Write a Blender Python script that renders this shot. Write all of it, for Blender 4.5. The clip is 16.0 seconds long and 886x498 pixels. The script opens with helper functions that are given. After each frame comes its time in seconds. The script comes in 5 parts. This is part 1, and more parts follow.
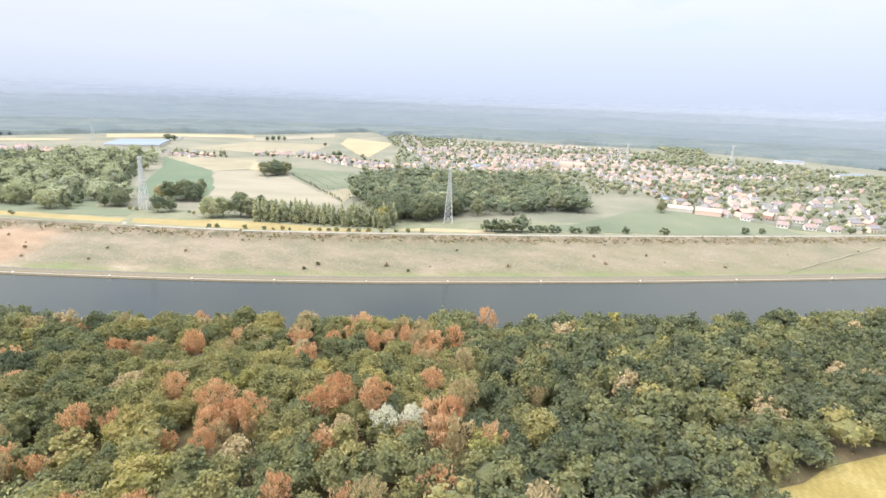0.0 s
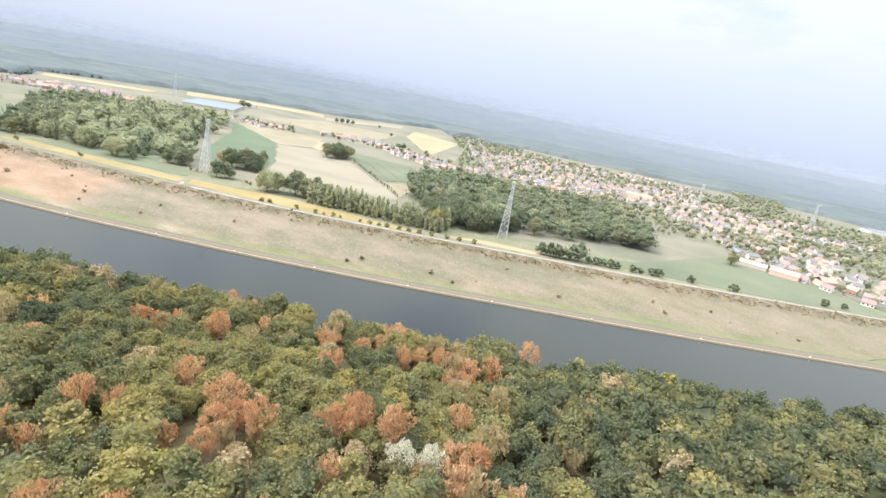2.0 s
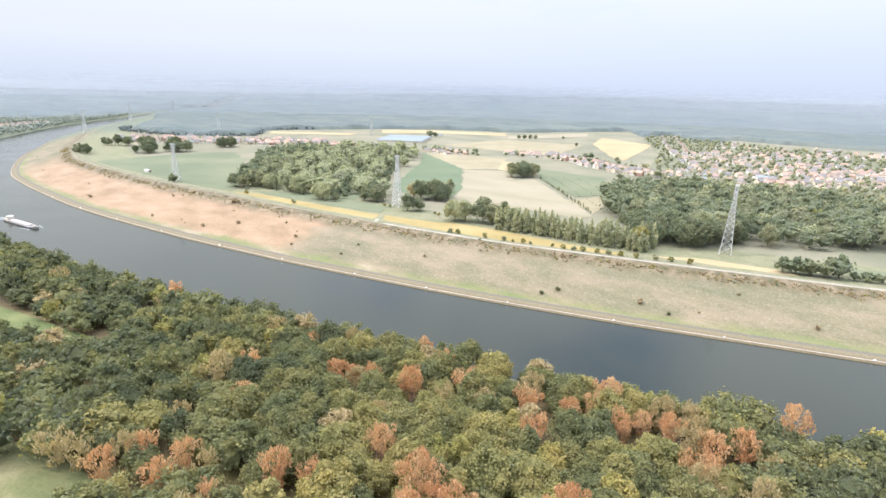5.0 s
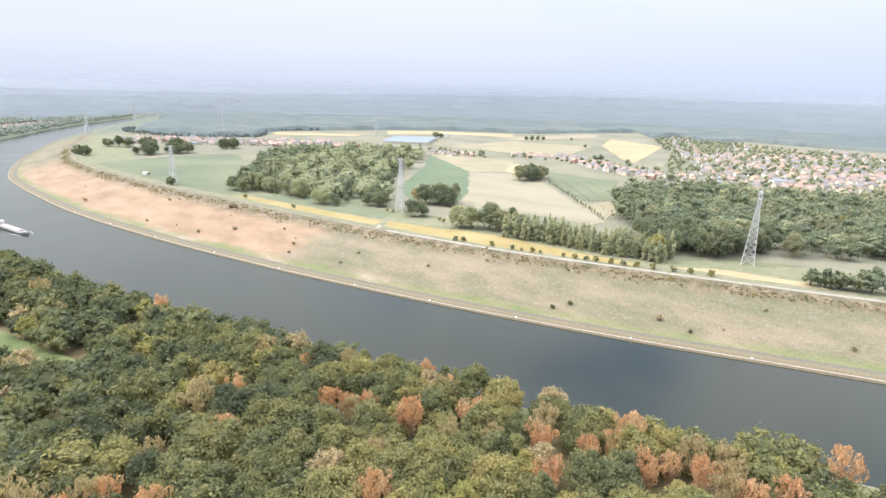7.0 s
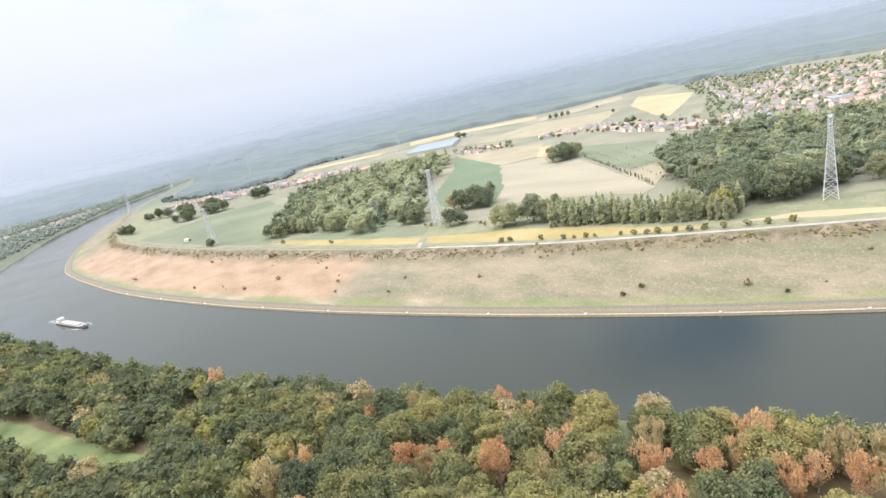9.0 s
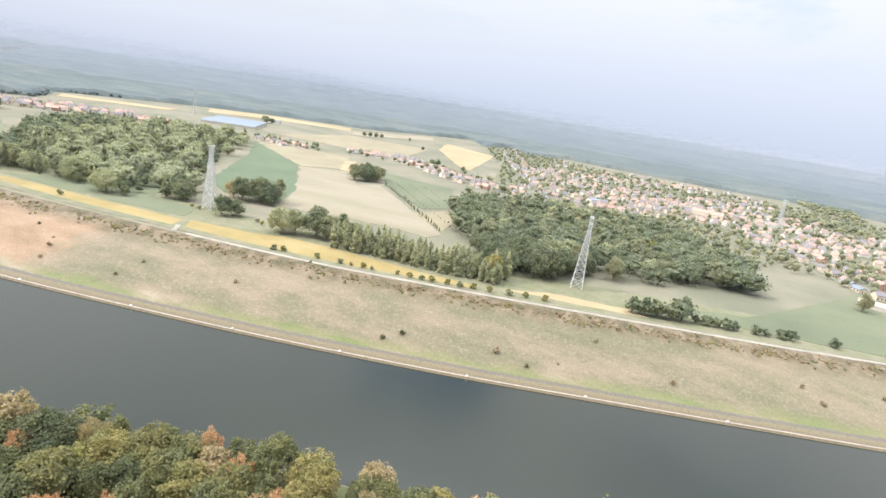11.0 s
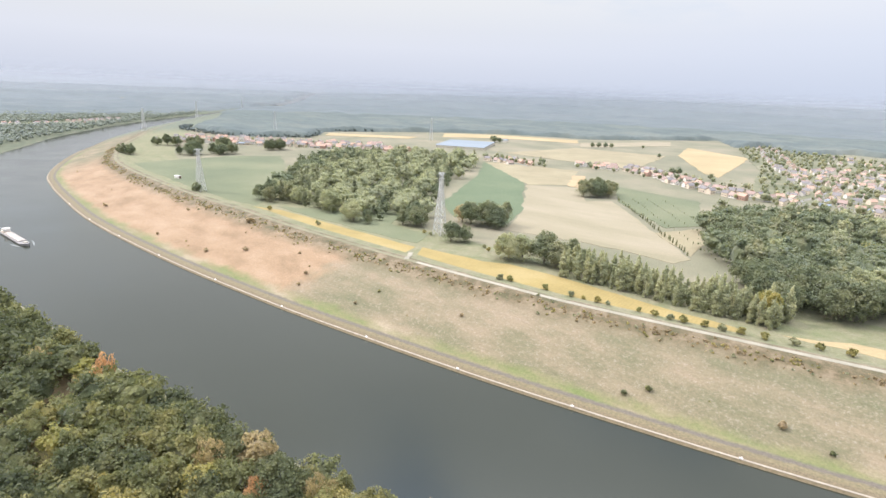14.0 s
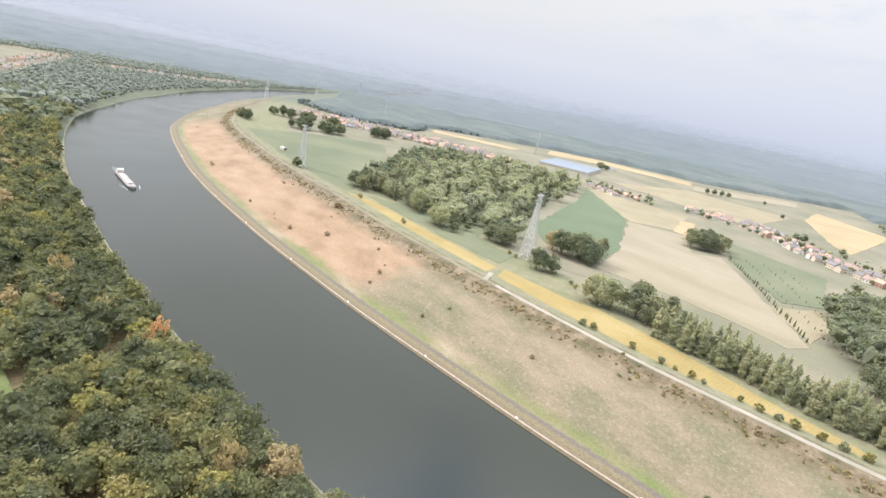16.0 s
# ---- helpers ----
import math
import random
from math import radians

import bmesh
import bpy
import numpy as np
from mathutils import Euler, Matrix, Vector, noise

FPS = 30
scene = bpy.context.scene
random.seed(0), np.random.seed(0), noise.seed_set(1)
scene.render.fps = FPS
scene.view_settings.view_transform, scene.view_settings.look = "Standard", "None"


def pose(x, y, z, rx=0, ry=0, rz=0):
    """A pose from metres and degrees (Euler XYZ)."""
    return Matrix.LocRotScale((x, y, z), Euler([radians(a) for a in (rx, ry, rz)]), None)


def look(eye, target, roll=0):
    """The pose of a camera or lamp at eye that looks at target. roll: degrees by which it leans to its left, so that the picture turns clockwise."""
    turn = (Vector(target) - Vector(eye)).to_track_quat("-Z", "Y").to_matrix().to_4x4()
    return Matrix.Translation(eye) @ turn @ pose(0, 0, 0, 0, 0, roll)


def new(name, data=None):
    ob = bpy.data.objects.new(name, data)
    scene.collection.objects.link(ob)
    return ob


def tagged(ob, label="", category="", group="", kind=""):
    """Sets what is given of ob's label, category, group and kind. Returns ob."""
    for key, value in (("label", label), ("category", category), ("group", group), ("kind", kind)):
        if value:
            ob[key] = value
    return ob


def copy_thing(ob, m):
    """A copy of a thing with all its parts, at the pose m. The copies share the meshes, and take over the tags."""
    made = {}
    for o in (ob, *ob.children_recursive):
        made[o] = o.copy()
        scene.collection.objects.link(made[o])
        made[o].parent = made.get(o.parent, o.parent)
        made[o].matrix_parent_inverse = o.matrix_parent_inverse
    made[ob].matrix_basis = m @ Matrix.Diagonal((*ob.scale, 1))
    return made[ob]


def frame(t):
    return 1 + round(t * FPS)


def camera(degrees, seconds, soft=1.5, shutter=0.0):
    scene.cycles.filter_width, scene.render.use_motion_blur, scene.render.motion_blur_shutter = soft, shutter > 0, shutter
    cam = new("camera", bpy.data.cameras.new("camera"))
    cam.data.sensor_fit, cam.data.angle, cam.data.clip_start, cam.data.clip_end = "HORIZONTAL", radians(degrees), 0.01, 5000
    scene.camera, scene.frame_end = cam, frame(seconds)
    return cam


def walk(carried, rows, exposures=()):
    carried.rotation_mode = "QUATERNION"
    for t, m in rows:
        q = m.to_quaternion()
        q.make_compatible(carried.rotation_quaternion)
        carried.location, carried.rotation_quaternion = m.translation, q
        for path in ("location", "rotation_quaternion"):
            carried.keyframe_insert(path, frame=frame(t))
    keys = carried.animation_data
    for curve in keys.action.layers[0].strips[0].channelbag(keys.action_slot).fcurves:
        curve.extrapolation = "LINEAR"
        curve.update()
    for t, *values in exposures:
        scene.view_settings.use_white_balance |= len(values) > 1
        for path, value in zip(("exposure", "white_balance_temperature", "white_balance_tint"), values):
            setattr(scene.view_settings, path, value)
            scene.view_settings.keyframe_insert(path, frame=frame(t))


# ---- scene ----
def aim(x, y, z, yaw, pitch, roll):
    """A camera pose from a place, a heading (degrees to the left of +y), a pitch and a lean."""
    a, b = radians(yaw), radians(pitch)
    way = Vector((-math.sin(a) * math.cos(b), math.cos(a) * math.cos(b), math.sin(b)))
    eye = Vector((x, y, z))
    return look(eye, eye + 100 * way, roll)


cam = camera(79.39, 16.0, soft=1.5)
walk(cam, [
    (0.0, aim(64.42, 93.56, 121.04, 5.009, -15.203, 2.214)),
    (0.5, aim(64.09, 98.87, 122.09, 3.564, -15.260, 6.641)),
    (1.0, aim(62.54, 104.22, 122.42, 2.120, -15.200, 10.344)),
    (1.5, aim(60.31, 109.56, 121.43, 3.903, -15.235, 10.061)),
    (2.0, aim(57.98, 114.47, 121.93, 10.089, -15.496, 10.944)),
    (2.5, aim(55.78, 120.17, 122.26, 16.178, -15.702, 13.483)),
    (3.0, aim(53.74, 125.31, 121.45, 23.313, -15.983, 9.012)),
    (3.5, aim(50.77, 131.19, 121.59, 28.302, -16.256, 3.642)),
    (4.0, aim(47.27, 134.95, 122.83, 30.996, -16.505, 1.266)),
    (4.5, aim(44.62, 140.13, 122.82, 30.518, -16.402, 1.634)),
    (5.0, aim(42.43, 145.62, 122.69, 30.988, -16.340, 1.602)),
    (7.5, aim(28.53, 168.43, 122.82, 31.905, -16.304, 1.364)),
    (8.0, aim(24.91, 172.59, 123.16, 33.507, -16.280, -3.610)),
    (8.5, aim(22.39, 177.96, 123.17, 36.318, -15.880, -11.597)),
    (9.0, aim(20.90, 184.34, 123.40, 36.937, -15.794, -12.274)),
    (9.5, aim(19.54, 189.48, 122.82, 25.195, -15.217, -11.872)),
    (9.7, aim(17.90, 191.25, 123.34, 21.934, -15.136, -11.787)),
    (11.8, aim(13.15, 216.73, 123.41, 13.898, -15.023, 19.974)),
    (12.0, aim(12.30, 217.82, 123.35, 17.107, -15.211, 19.411)),
    (12.5, aim(9.05, 223.09, 124.07, 28.645, -15.682, 16.224)),
    (13.0, aim(5.21, 228.25, 124.51, 32.865, -16.135, 10.885)),
    (13.5, aim(1.04, 232.84, 124.73, 36.513, -16.440, 4.743)),
    (14.0, aim(-3.27, 237.91, 124.47, 38.103, -16.456, 2.308)),
    (14.5, aim(-7.08, 242.15, 124.85, 37.878, -16.534, 5.077)),
    (15.0, aim(-11.14, 246.25, 124.78, 39.888, -16.585, 8.995)),
    (15.5, aim(-16.29, 250.93, 124.47, 41.808, -16.516, 11.089)),
    (16.0, aim(-21.04, 254.95, 124.96, 47.211, -16.816, 11.461)),
], exposures=[(0.0, 0.50, 5850, 14), (5.0, 0.51, 5850, 14), (9.5, 0.46, 5900, 14), (12.0, 0.39, 6000, 15), (16.0, 0.32, 6080, 15.5)])

# ---- daylight: a hazy sky with bright cloud and a sun from over the near bank ----
SUN_AZ, SUN_EL = radians(243), radians(42)      # the side that the sun stands on, from +y clockwise
world = bpy.data.worlds.new("hazy_sky")
scene.world = world
world.use_nodes = True
wt = world.node_tree
wt.nodes.clear()


def wnode(kind, **kw):
    n = wt.nodes.new(kind)
    for k, v in kw.items():
        n.inputs[k].default_value = v
    return n


w_out = wt.nodes.new("ShaderNodeOutputWorld")
w_bg = wnode("ShaderNodeBackground", Strength=0.80)
w_sky = wt.nodes.new("ShaderNodeTexSky")
w_sky.sky_type, w_sky.sun_disc = "NISHITA", False
w_sky.sun_elevation, w_sky.sun_rotation = SUN_EL, SUN_AZ
w_sky.dust_density, w_sky.air_density = 2.0, 1.0
w_scale = wt.nodes.new("ShaderNodeVectorMath")
w_scale.operation = "SCALE"
w_scale.inputs["Scale"].default_value = 0.21
w_co = wt.nodes.new("ShaderNodeTexCoord")
w_sep = wt.nodes.new("ShaderNodeSeparateXYZ")
w_map = wt.nodes.new("ShaderNodeMapping")
w_map.inputs["Scale"].default_value = (1.0, 1.0, 3.2)
w_noise = wnode("ShaderNodeTexNoise", Scale=3.1, Detail=7.0, Roughness=0.55)
w_ramp = wt.nodes.new("ShaderNodeValToRGB")
w_ramp.color_ramp.elements[0].position, w_ramp.color_ramp.elements[1].position = 0.33, 0.46
w_cloud = wt.nodes.new("ShaderNodeMix")
w_cloud.data_type = "RGBA"
w_cloud.inputs[7].default_value = (0.96, 0.97, 0.93, 1)
w_hazeramp = wt.nodes.new("ShaderNodeMapRange")
w_hazeramp.inputs[1].default_value, w_hazeramp.inputs[2].default_value = 0.10, 0.34
w_hazeramp.inputs[3].default_value, w_hazeramp.inputs[4].default_value = 1.0, 0.0
w_hazecol = wt.nodes.new("ShaderNodeValToRGB")
e = w_hazecol.color_ramp.elements
e[0].position, e[0].color = 0.0, (0.64, 0.68, 0.735, 1)
e[1].position, e[1].color = 0.17, (0.83, 0.83, 0.745, 1)
mid = w_hazecol.color_ramp.elements.new(0.07)
mid.color = (0.78, 0.80, 0.81, 1)
w_eastcol = wt.nodes.new("ShaderNodeValToRGB")        # bluer away from the sun
e = w_eastcol.color_ramp.elements
e[0].position, e[0].color = 0.0, (0.615, 0.675, 0.750, 1)
e[1].position, e[1].color = 0.22, (0.86, 0.87, 0.84, 1)
e.new(0.09).color = (0.745, 0.79, 0.835, 1)
w_side = wt.nodes.new("ShaderNodeMapRange")
w_side.interpolation_type = "SMOOTHSTEP"
for i, v in ((1, -0.95), (2, 0.15), (3, 1.0), (4, 0.0)):
    w_side.inputs[i].default_value = v
w_both = wt.nodes.new("ShaderNodeMix")
w_both.data_type = "RGBA"
w_haze = wt.nodes.new("ShaderNodeMix")
w_haze.data_type = "RGBA"
w_up = wt.nodes.new("ShaderNodeMapRange")            # a hazy sky grows brighter towards the zenith
w_up.interpolation_type = "SMOOTHSTEP"
for i, v in ((1, 0.55), (2, 1.0), (3, 0.79), (4, 4.4)):
    w_up.inputs[i].default_value = v
wt.links.new(w_sep.outputs["Z"], w_up.inputs[0])
wt.links.new(w_up.outputs[0], w_bg.inputs["Strength"])
for a, b in ((w_sky.outputs[0], w_scale.inputs[0]), (w_co.outputs["Generated"], w_map.inputs["Vector"]),
             (w_map.outputs[0], w_noise.inputs["Vector"]), (w_noise.outputs["Fac"], w_ramp.inputs["Fac"]),
             (w_ramp.outputs[0], w_cloud.inputs[0]), (w_scale.outputs[0], w_cloud.inputs[6]),
             (w_co.outputs["Generated"], w_sep.inputs[0]), (w_sep.outputs["Z"], w_hazeramp.inputs[0]),
             (w_sep.outputs["Z"], w_hazecol.inputs["Fac"]), (w_hazeramp.outputs[0], w_haze.inputs[0]),
             (w_cloud.outputs[2], w_haze.inputs[6]), (w_sep.outputs["X"], w_side.inputs[0]), (w_side.outputs[0], w_both.inputs[0]), (w_sep.outputs["Z"], w_eastcol.inputs["Fac"]),
             (w_eastcol.outputs[0], w_both.inputs[6]), (w_hazecol.outputs[0], w_both.inputs[7]), (w_both.outputs[2], w_haze.inputs[7]),
             (w_haze.outputs[2], w_bg.inputs["Color"]), (w_bg.outputs[0], w_out.inputs[0])):
    wt.links.new(a, b)
sun_data = bpy.data.lights.new("sun", "SUN")
sun_data.energy, sun_data.angle, sun_data.color = 2.75, radians(2.5), (1.0, 0.90, 0.78)
sun = new("sun", sun_data)
sun_to = Vector((math.sin(SUN_AZ) * math.cos(SUN_EL), math.cos(SUN_AZ) * math.cos(SUN_EL), math.sin(SUN_EL)))
sun.matrix_world = look(sun_to * 900, (0, 0, 0))

# ---- materials ----


class Nodes:
    """A small builder for node materials."""

    def __init__(self, name, rough=0.85, metal=0.0, spec=0.3, sheen=0.0):
        self.m = bpy.data.materials.new(name)
        self.m.use_nodes = True
        self.t = self.m.node_tree
        self.b = self.t.nodes["Principled BSDF"]
        self.b.inputs["Roughness"].default_value = rough
        self.b.inputs["Metallic"].default_value = metal
        self.b.inputs["Specular IOR Level"].default_value = spec
        # a bluish sheen at grazing angles imitates the veil of haze
        self.b.inputs["Sheen Weight"].default_value = sheen
        self.b.inputs["Sheen Roughness"].default_value = 0.45
        self.b.inputs["Sheen Tint"].default_value = (0.86, 0.92, 1.0, 1)

    def n(self, kind, **kw):
        node = self.t.nodes.new(kind)
        for k, v in kw.items():
            node.inputs[k].default_value = v
        return node

    def link(self, a, b):
        self.t.links.new(a, b)

    def place(self):
        return self.n("ShaderNodeNewGeometry").outputs["Position"]

    def noise(self, scale, detail=5.0, rough=0.6, vec=None, stretch=None):
        node = self.n("ShaderNodeTexNoise", Scale=scale, Detail=detail, Roughness=rough)
        vec = vec or self.place()
        if stretch:
            mp = self.n("ShaderNodeMapping")
            mp.inputs["Rotation"].default_value = (0, 0, radians(stretch[0]))
            mp.inputs["Scale"].default_value = (stretch[1], stretch[2], 1)
            self.link(vec, mp.inputs["Vector"])
            vec = mp.outputs[0]
        self.link(vec, node.inputs["Vector"])
        return node.outputs["Fac"]

    def ramp(self, fac, stops):
        node = self.n("ShaderNodeValToRGB")
        el = node.color_ramp.elements
        while len(el) < len(stops):
            el.new(0.5)
        for x, (p, c) in zip(el, stops):
            x.position, x.color = p, (*c, 1) if len(c) == 3 else c
        self.link(fac, node.inputs["Fac"])
        return node.outputs[0]

    def mix(self, fac, a, b, mode="MIX"):
        node = self.n("ShaderNodeMix")
        node.data_type, node.blend_type = "RGBA", mode
        for v, k in ((fac, 0), (a, 6), (b, 7)):
            if isinstance(v, (int, float)):
                node.inputs[k].default_value = v
            elif isinstance(v, tuple):
                node.inputs[k].default_value = (*v, 1)
            else:
                self.link(v, node.inputs[k])
        return node.outputs[2]

    def math(self, op, a, b=0.0, clamp=False):
        node = self.n("ShaderNodeMath")
        node.operation, node.use_clamp = op, clamp
        for v, k in ((a, 0), (b, 1)):
            if isinstance(v, (int, float)):
                node.inputs[k].default_value = v
            else:
                self.link(v, node.inputs[k])
        return node.outputs[0]

    def done(self, col, bump=None, strength=0.3, dist=0.2):
        if isinstance(col, tuple):
            self.b.inputs["Base Color"].default_value = (*col, 1)
        else:
            self.link(col, self.b.inputs["Base Color"])
        if bump is not None:
            bp = self.n("ShaderNodeBump", Strength=strength, Distance=dist)
            self.link(bump, bp.inputs["Height"])
            self.link(bp.outputs[0], self.b.inputs["Normal"])
        return self.m


def shade(c, k):
    return tuple(min(1.0, v * k) for v in c)


def earth(name, a, b, c, scale=0.03, fine=0.8, rough=0.9, stretch=None, rows=None):
    """Grass, stubble or soil: three tones mixed at two scales, with optional drill rows (angle, spacing in metres)."""
    k = Nodes(name, rough, spec=0.1, sheen=0.14)
    big = k.noise(scale, 4, 0.6, stretch=stretch)
    small = k.noise(fine, 6, 0.75)
    col = k.ramp(big, [(0.34, a), (0.5, b), (0.66, c)])
    col = k.mix(k.ramp(small, [(0.35, (0.0,) * 3), (0.65, (1.0,) * 3)]), k.mix(1.0, col, (0.72, 0.74, 0.70), "MULTIPLY"), k.mix(1.0, col, (1.0, 1.0, 1.0), "MULTIPLY"))
    if rows:
        w = k.n("ShaderNodeTexWave", Scale=1.0, Distortion=1.5, Detail=2.0)
        mp = k.n("ShaderNodeMapping")
        mp.inputs["Rotation"].default_value = (0, 0, radians(rows[0]))
        mp.inputs["Scale"].default_value = (0.314 / rows[1],) * 3
        k.link(k.place(), mp.inputs["Vector"])
        k.link(mp.outputs[0], w.inputs["Vector"])
        col = k.mix(k.math("MULTIPLY", w.outputs["Fac"], 0.22), col, shade(a, 0.7))
    return k.done(col, small, 0.35, 0.3)


M_GRASS = earth("dry_grass", (0.155, 0.152, 0.098), (0.198, 0.184, 0.122), (0.25, 0.218, 0.154), 0.012)
M_GREEN = earth("lush_grass", (0.118, 0.134, 0.076), (0.147, 0.160, 0.090), (0.184, 0.186, 0.111), 0.01)
M_BEET = earth("green_crop", (0.105, 0.138, 0.075), (0.12, 0.152, 0.084), (0.138, 0.168, 0.094), 0.016, rows=(12, 1.5))
M_PALE = earth("mown_field", (0.25, 0.218, 0.142), (0.298, 0.255, 0.175), (0.335, 0.283, 0.205), 0.014, stretch=(30, 0.5, 2.2), rows=(28, 4.0))
M_YELLOW = earth("ripe_strip", (0.275, 0.21, 0.078), (0.33, 0.25, 0.098), (0.37, 0.288, 0.13), 0.03, rows=(0, 2.0))
M_STRAW = earth("stubble", (0.34, 0.265, 0.145), (0.395, 0.305, 0.17), (0.43, 0.335, 0.20), 0.01, rows=(70, 4.0))
M_ORANGE = earth("bare_sandy_soil", (0.38, 0.27, 0.155), (0.41, 0.30, 0.175), (0.44, 0.33, 0.20), 0.03)
M_BROWN = earth("fallow_soil", (0.25, 0.212, 0.13), (0.285, 0.24, 0.152), (0.31, 0.268, 0.17), 0.03)
M_FLOOR = earth("forest_floor", (0.10, 0.075, 0.04), (0.15, 0.11, 0.055), (0.17, 0.15, 0.06), 0.05)
M_GRAVEL = earth("pale_gravel", (0.285, 0.262, 0.205), (0.335, 0.305, 0.245), (0.375, 0.342, 0.28), 0.08, 2.5)
M_WORN = earth("worn_grass_track", (0.185, 0.172, 0.108), (0.22, 0.202, 0.13), (0.26, 0.232, 0.155), 0.08, 1.5)
M_ASPH = earth("street_asphalt", (0.20, 0.19, 0.18), (0.25, 0.235, 0.22), (0.29, 0.27, 0.25), 0.05, 1.0)


def bank_material():
    """The grassy canal bank, by its distance from the water (v) and its place along it."""
    k = Nodes("canal_bank_grass", 0.95, spec=0.1, sheen=0.14)
    uv = k.n("ShaderNodeUVMap")
    uv.uv_map = "along"
    sep = k.n("ShaderNodeSeparateXYZ")
    k.link(uv.outputs[0], sep.inputs[0])
    pos = k.n("ShaderNodeSeparateXYZ")
    k.link(k.place(), pos.inputs[0])
    wob = k.math("MULTIPLY", k.math("SUBTRACT", k.noise(0.05, 6, 0.65), 0.5), 0.16)
    wob2 = k.math("MULTIPLY", k.math("SUBTRACT", k.noise(0.35, 5, 0.7), 0.5), 0.03)
    d = k.math("ADD", k.math("ADD", sep.outputs["Y"], wob), wob2)
    d0 = k.math("ADD", sep.outputs["Y"], wob2)
    patch = k.noise(0.022, 6, 0.65, stretch=(12, 1.0, 2.4))
    fine = k.noise(0.9, 7, 0.8)
    rough_grass = k.ramp(patch, [(0.32, (0.160, 0.158, 0.090)), (0.48, (0.212, 0.186, 0.115)), (0.60, (0.278, 0.226, 0.150)), (0.72, (0.305, 0.246, 0.172))])
    greener = k.ramp(patch, [(0.30, (0.162, 0.157, 0.088)), (0.5, (0.222, 0.194, 0.116)), (0.70, (0.285, 0.232, 0.158))])
    reed = k.ramp(k.noise(0.03, 6, 0.6, stretch=(8, 1.0, 2.0)), [(0.32, (0.265, 0.182, 0.108)), (0.5, (0.340, 0.236, 0.145)), (0.68, (0.39, 0.282, 0.184))])
    edge_noise = k.math("MULTIPLY", k.math("SUBTRACT", k.noise(0.04, 6, 0.7), 0.5), 50.0)
    xx = k.math("ADD", pos.outputs["X"], edge_noise)
    is_green = k.n("ShaderNodeMapRange")
    k.link(xx, is_green.inputs[0])
    for i, v in ((1, 40.0), (2, 190.0), (3, 0.0), (4, 1.0)):
        is_green.inputs[i].default_value = v
    slope = k.mix(is_green.outputs[0], rough_grass, greener)
    is_reed = k.n("ShaderNodeMapRange")
    k.link(xx, is_reed.inputs[0])
    for i, v in ((1, -272.0), (2, -258.0), (3, 1.0), (4, 0.0)):
        is_reed.inputs[i].default_value = v
    green_end = k.n("ShaderNodeMapRange")          # the far end of the bend turns green again
    k.link(xx, green_end.inputs[0])
    for i, v in ((1, -900.0), (2, -780.0), (3, 0.0), (4, 1.0)):
        green_end.inputs[i].default_value = v
    slope = k.mix(k.math("MULTIPLY", is_reed.outputs[0], green_end.outputs[0]), slope, reed)
    # pale stones and tufts among the grass
    speck = k.ramp(k.noise(0.55, 4, 0.9), [(0.545, (0.0,) * 3), (0.61, (1.0,) * 3)])
    far_of = k.math("MULTIPLY", speck, k.math("SUBTRACT", 0.75, is_reed.outputs[0], True))
    slope = k.mix(k.math("MULTIPLY", far_of, 0.5), slope, (0.42, 0.37, 0.30))
    low = k.ramp(patch, [(0.35, (0.165, 0.20, 0.074)), (0.55, (0.235, 0.218, 0.115)), (0.7, (0.352, 0.296, 0.202))])
    scrub = k.ramp(k.noise(0.12, 6, 0.7), [(0.38, (0.115, 0.105, 0.056)), (0.5, (0.180, 0.142, 0.085)), (0.62, (0.268, 0.214, 0.142))])
    verge = k.ramp(k.noise(0.1, 5, 0.7), [(0.35, (0.176, 0.192, 0.092)), (0.65, (0.272, 0.248, 0.156))])

    def step(f, at, soft):
        r = k.n("ShaderNodeMapRange")
        k.link(f, r.inputs[0])
        r.inputs[1].default_value, r.inputs[2].default_value = at - soft, at + soft
        return r.outputs[0]

    col = k.ramp(fine, [(0.3, (0.17, 0.14, 0.088)), (0.7, (0.235, 0.19, 0.12))])                  # foot of the revetment
    col = k.mix(step(d0, 0.036, 0.005), col, k.ramp(fine, [(0.3, (0.185, 0.16, 0.092)), (0.7, (0.25, 0.208, 0.125))]))
    col = k.mix(step(d0, 0.066, 0.006), col, (0.172, 0.150, 0.122))                          # worn service track
    col = k.mix(step(d0, 0.092, 0.007), col, low)
    col = k.mix(step(d, 0.150, 0.03), col, slope)
    col = k.mix(step(d, 0.62, 0.06), col, scrub)
    col = k.mix(step(d, 0.83, 0.02), col, verge)
    col = k.mix(k.ramp(fine, [(0.35, (0.0,) * 3), (0.65, (1.0,) * 3)]), k.mix(1.0, col, (0.62, 0.62, 0.62), "MULTIPLY"), k.mix(1.0, col, (0.93, 0.92, 0.93), "MULTIPLY"))
    wooded = k.n("ShaderNodeMapRange")                # brambles take over beyond the bend
    k.link(xx, wooded.inputs[0])
    for i, v in ((1, -1330.0), (2, -1180.0), (3, 1.0), (4, 0.0)):
        wooded.inputs[i].default_value = v
    col = k.mix(wooded.outputs[0], col, k.ramp(fine, [(0.35, (0.10, 0.115, 0.08)), (0.65, (0.15, 0.16, 0.115))]))
    return k.done(col, fine, 0.5, 0.4)


M_BANK = bank_material()


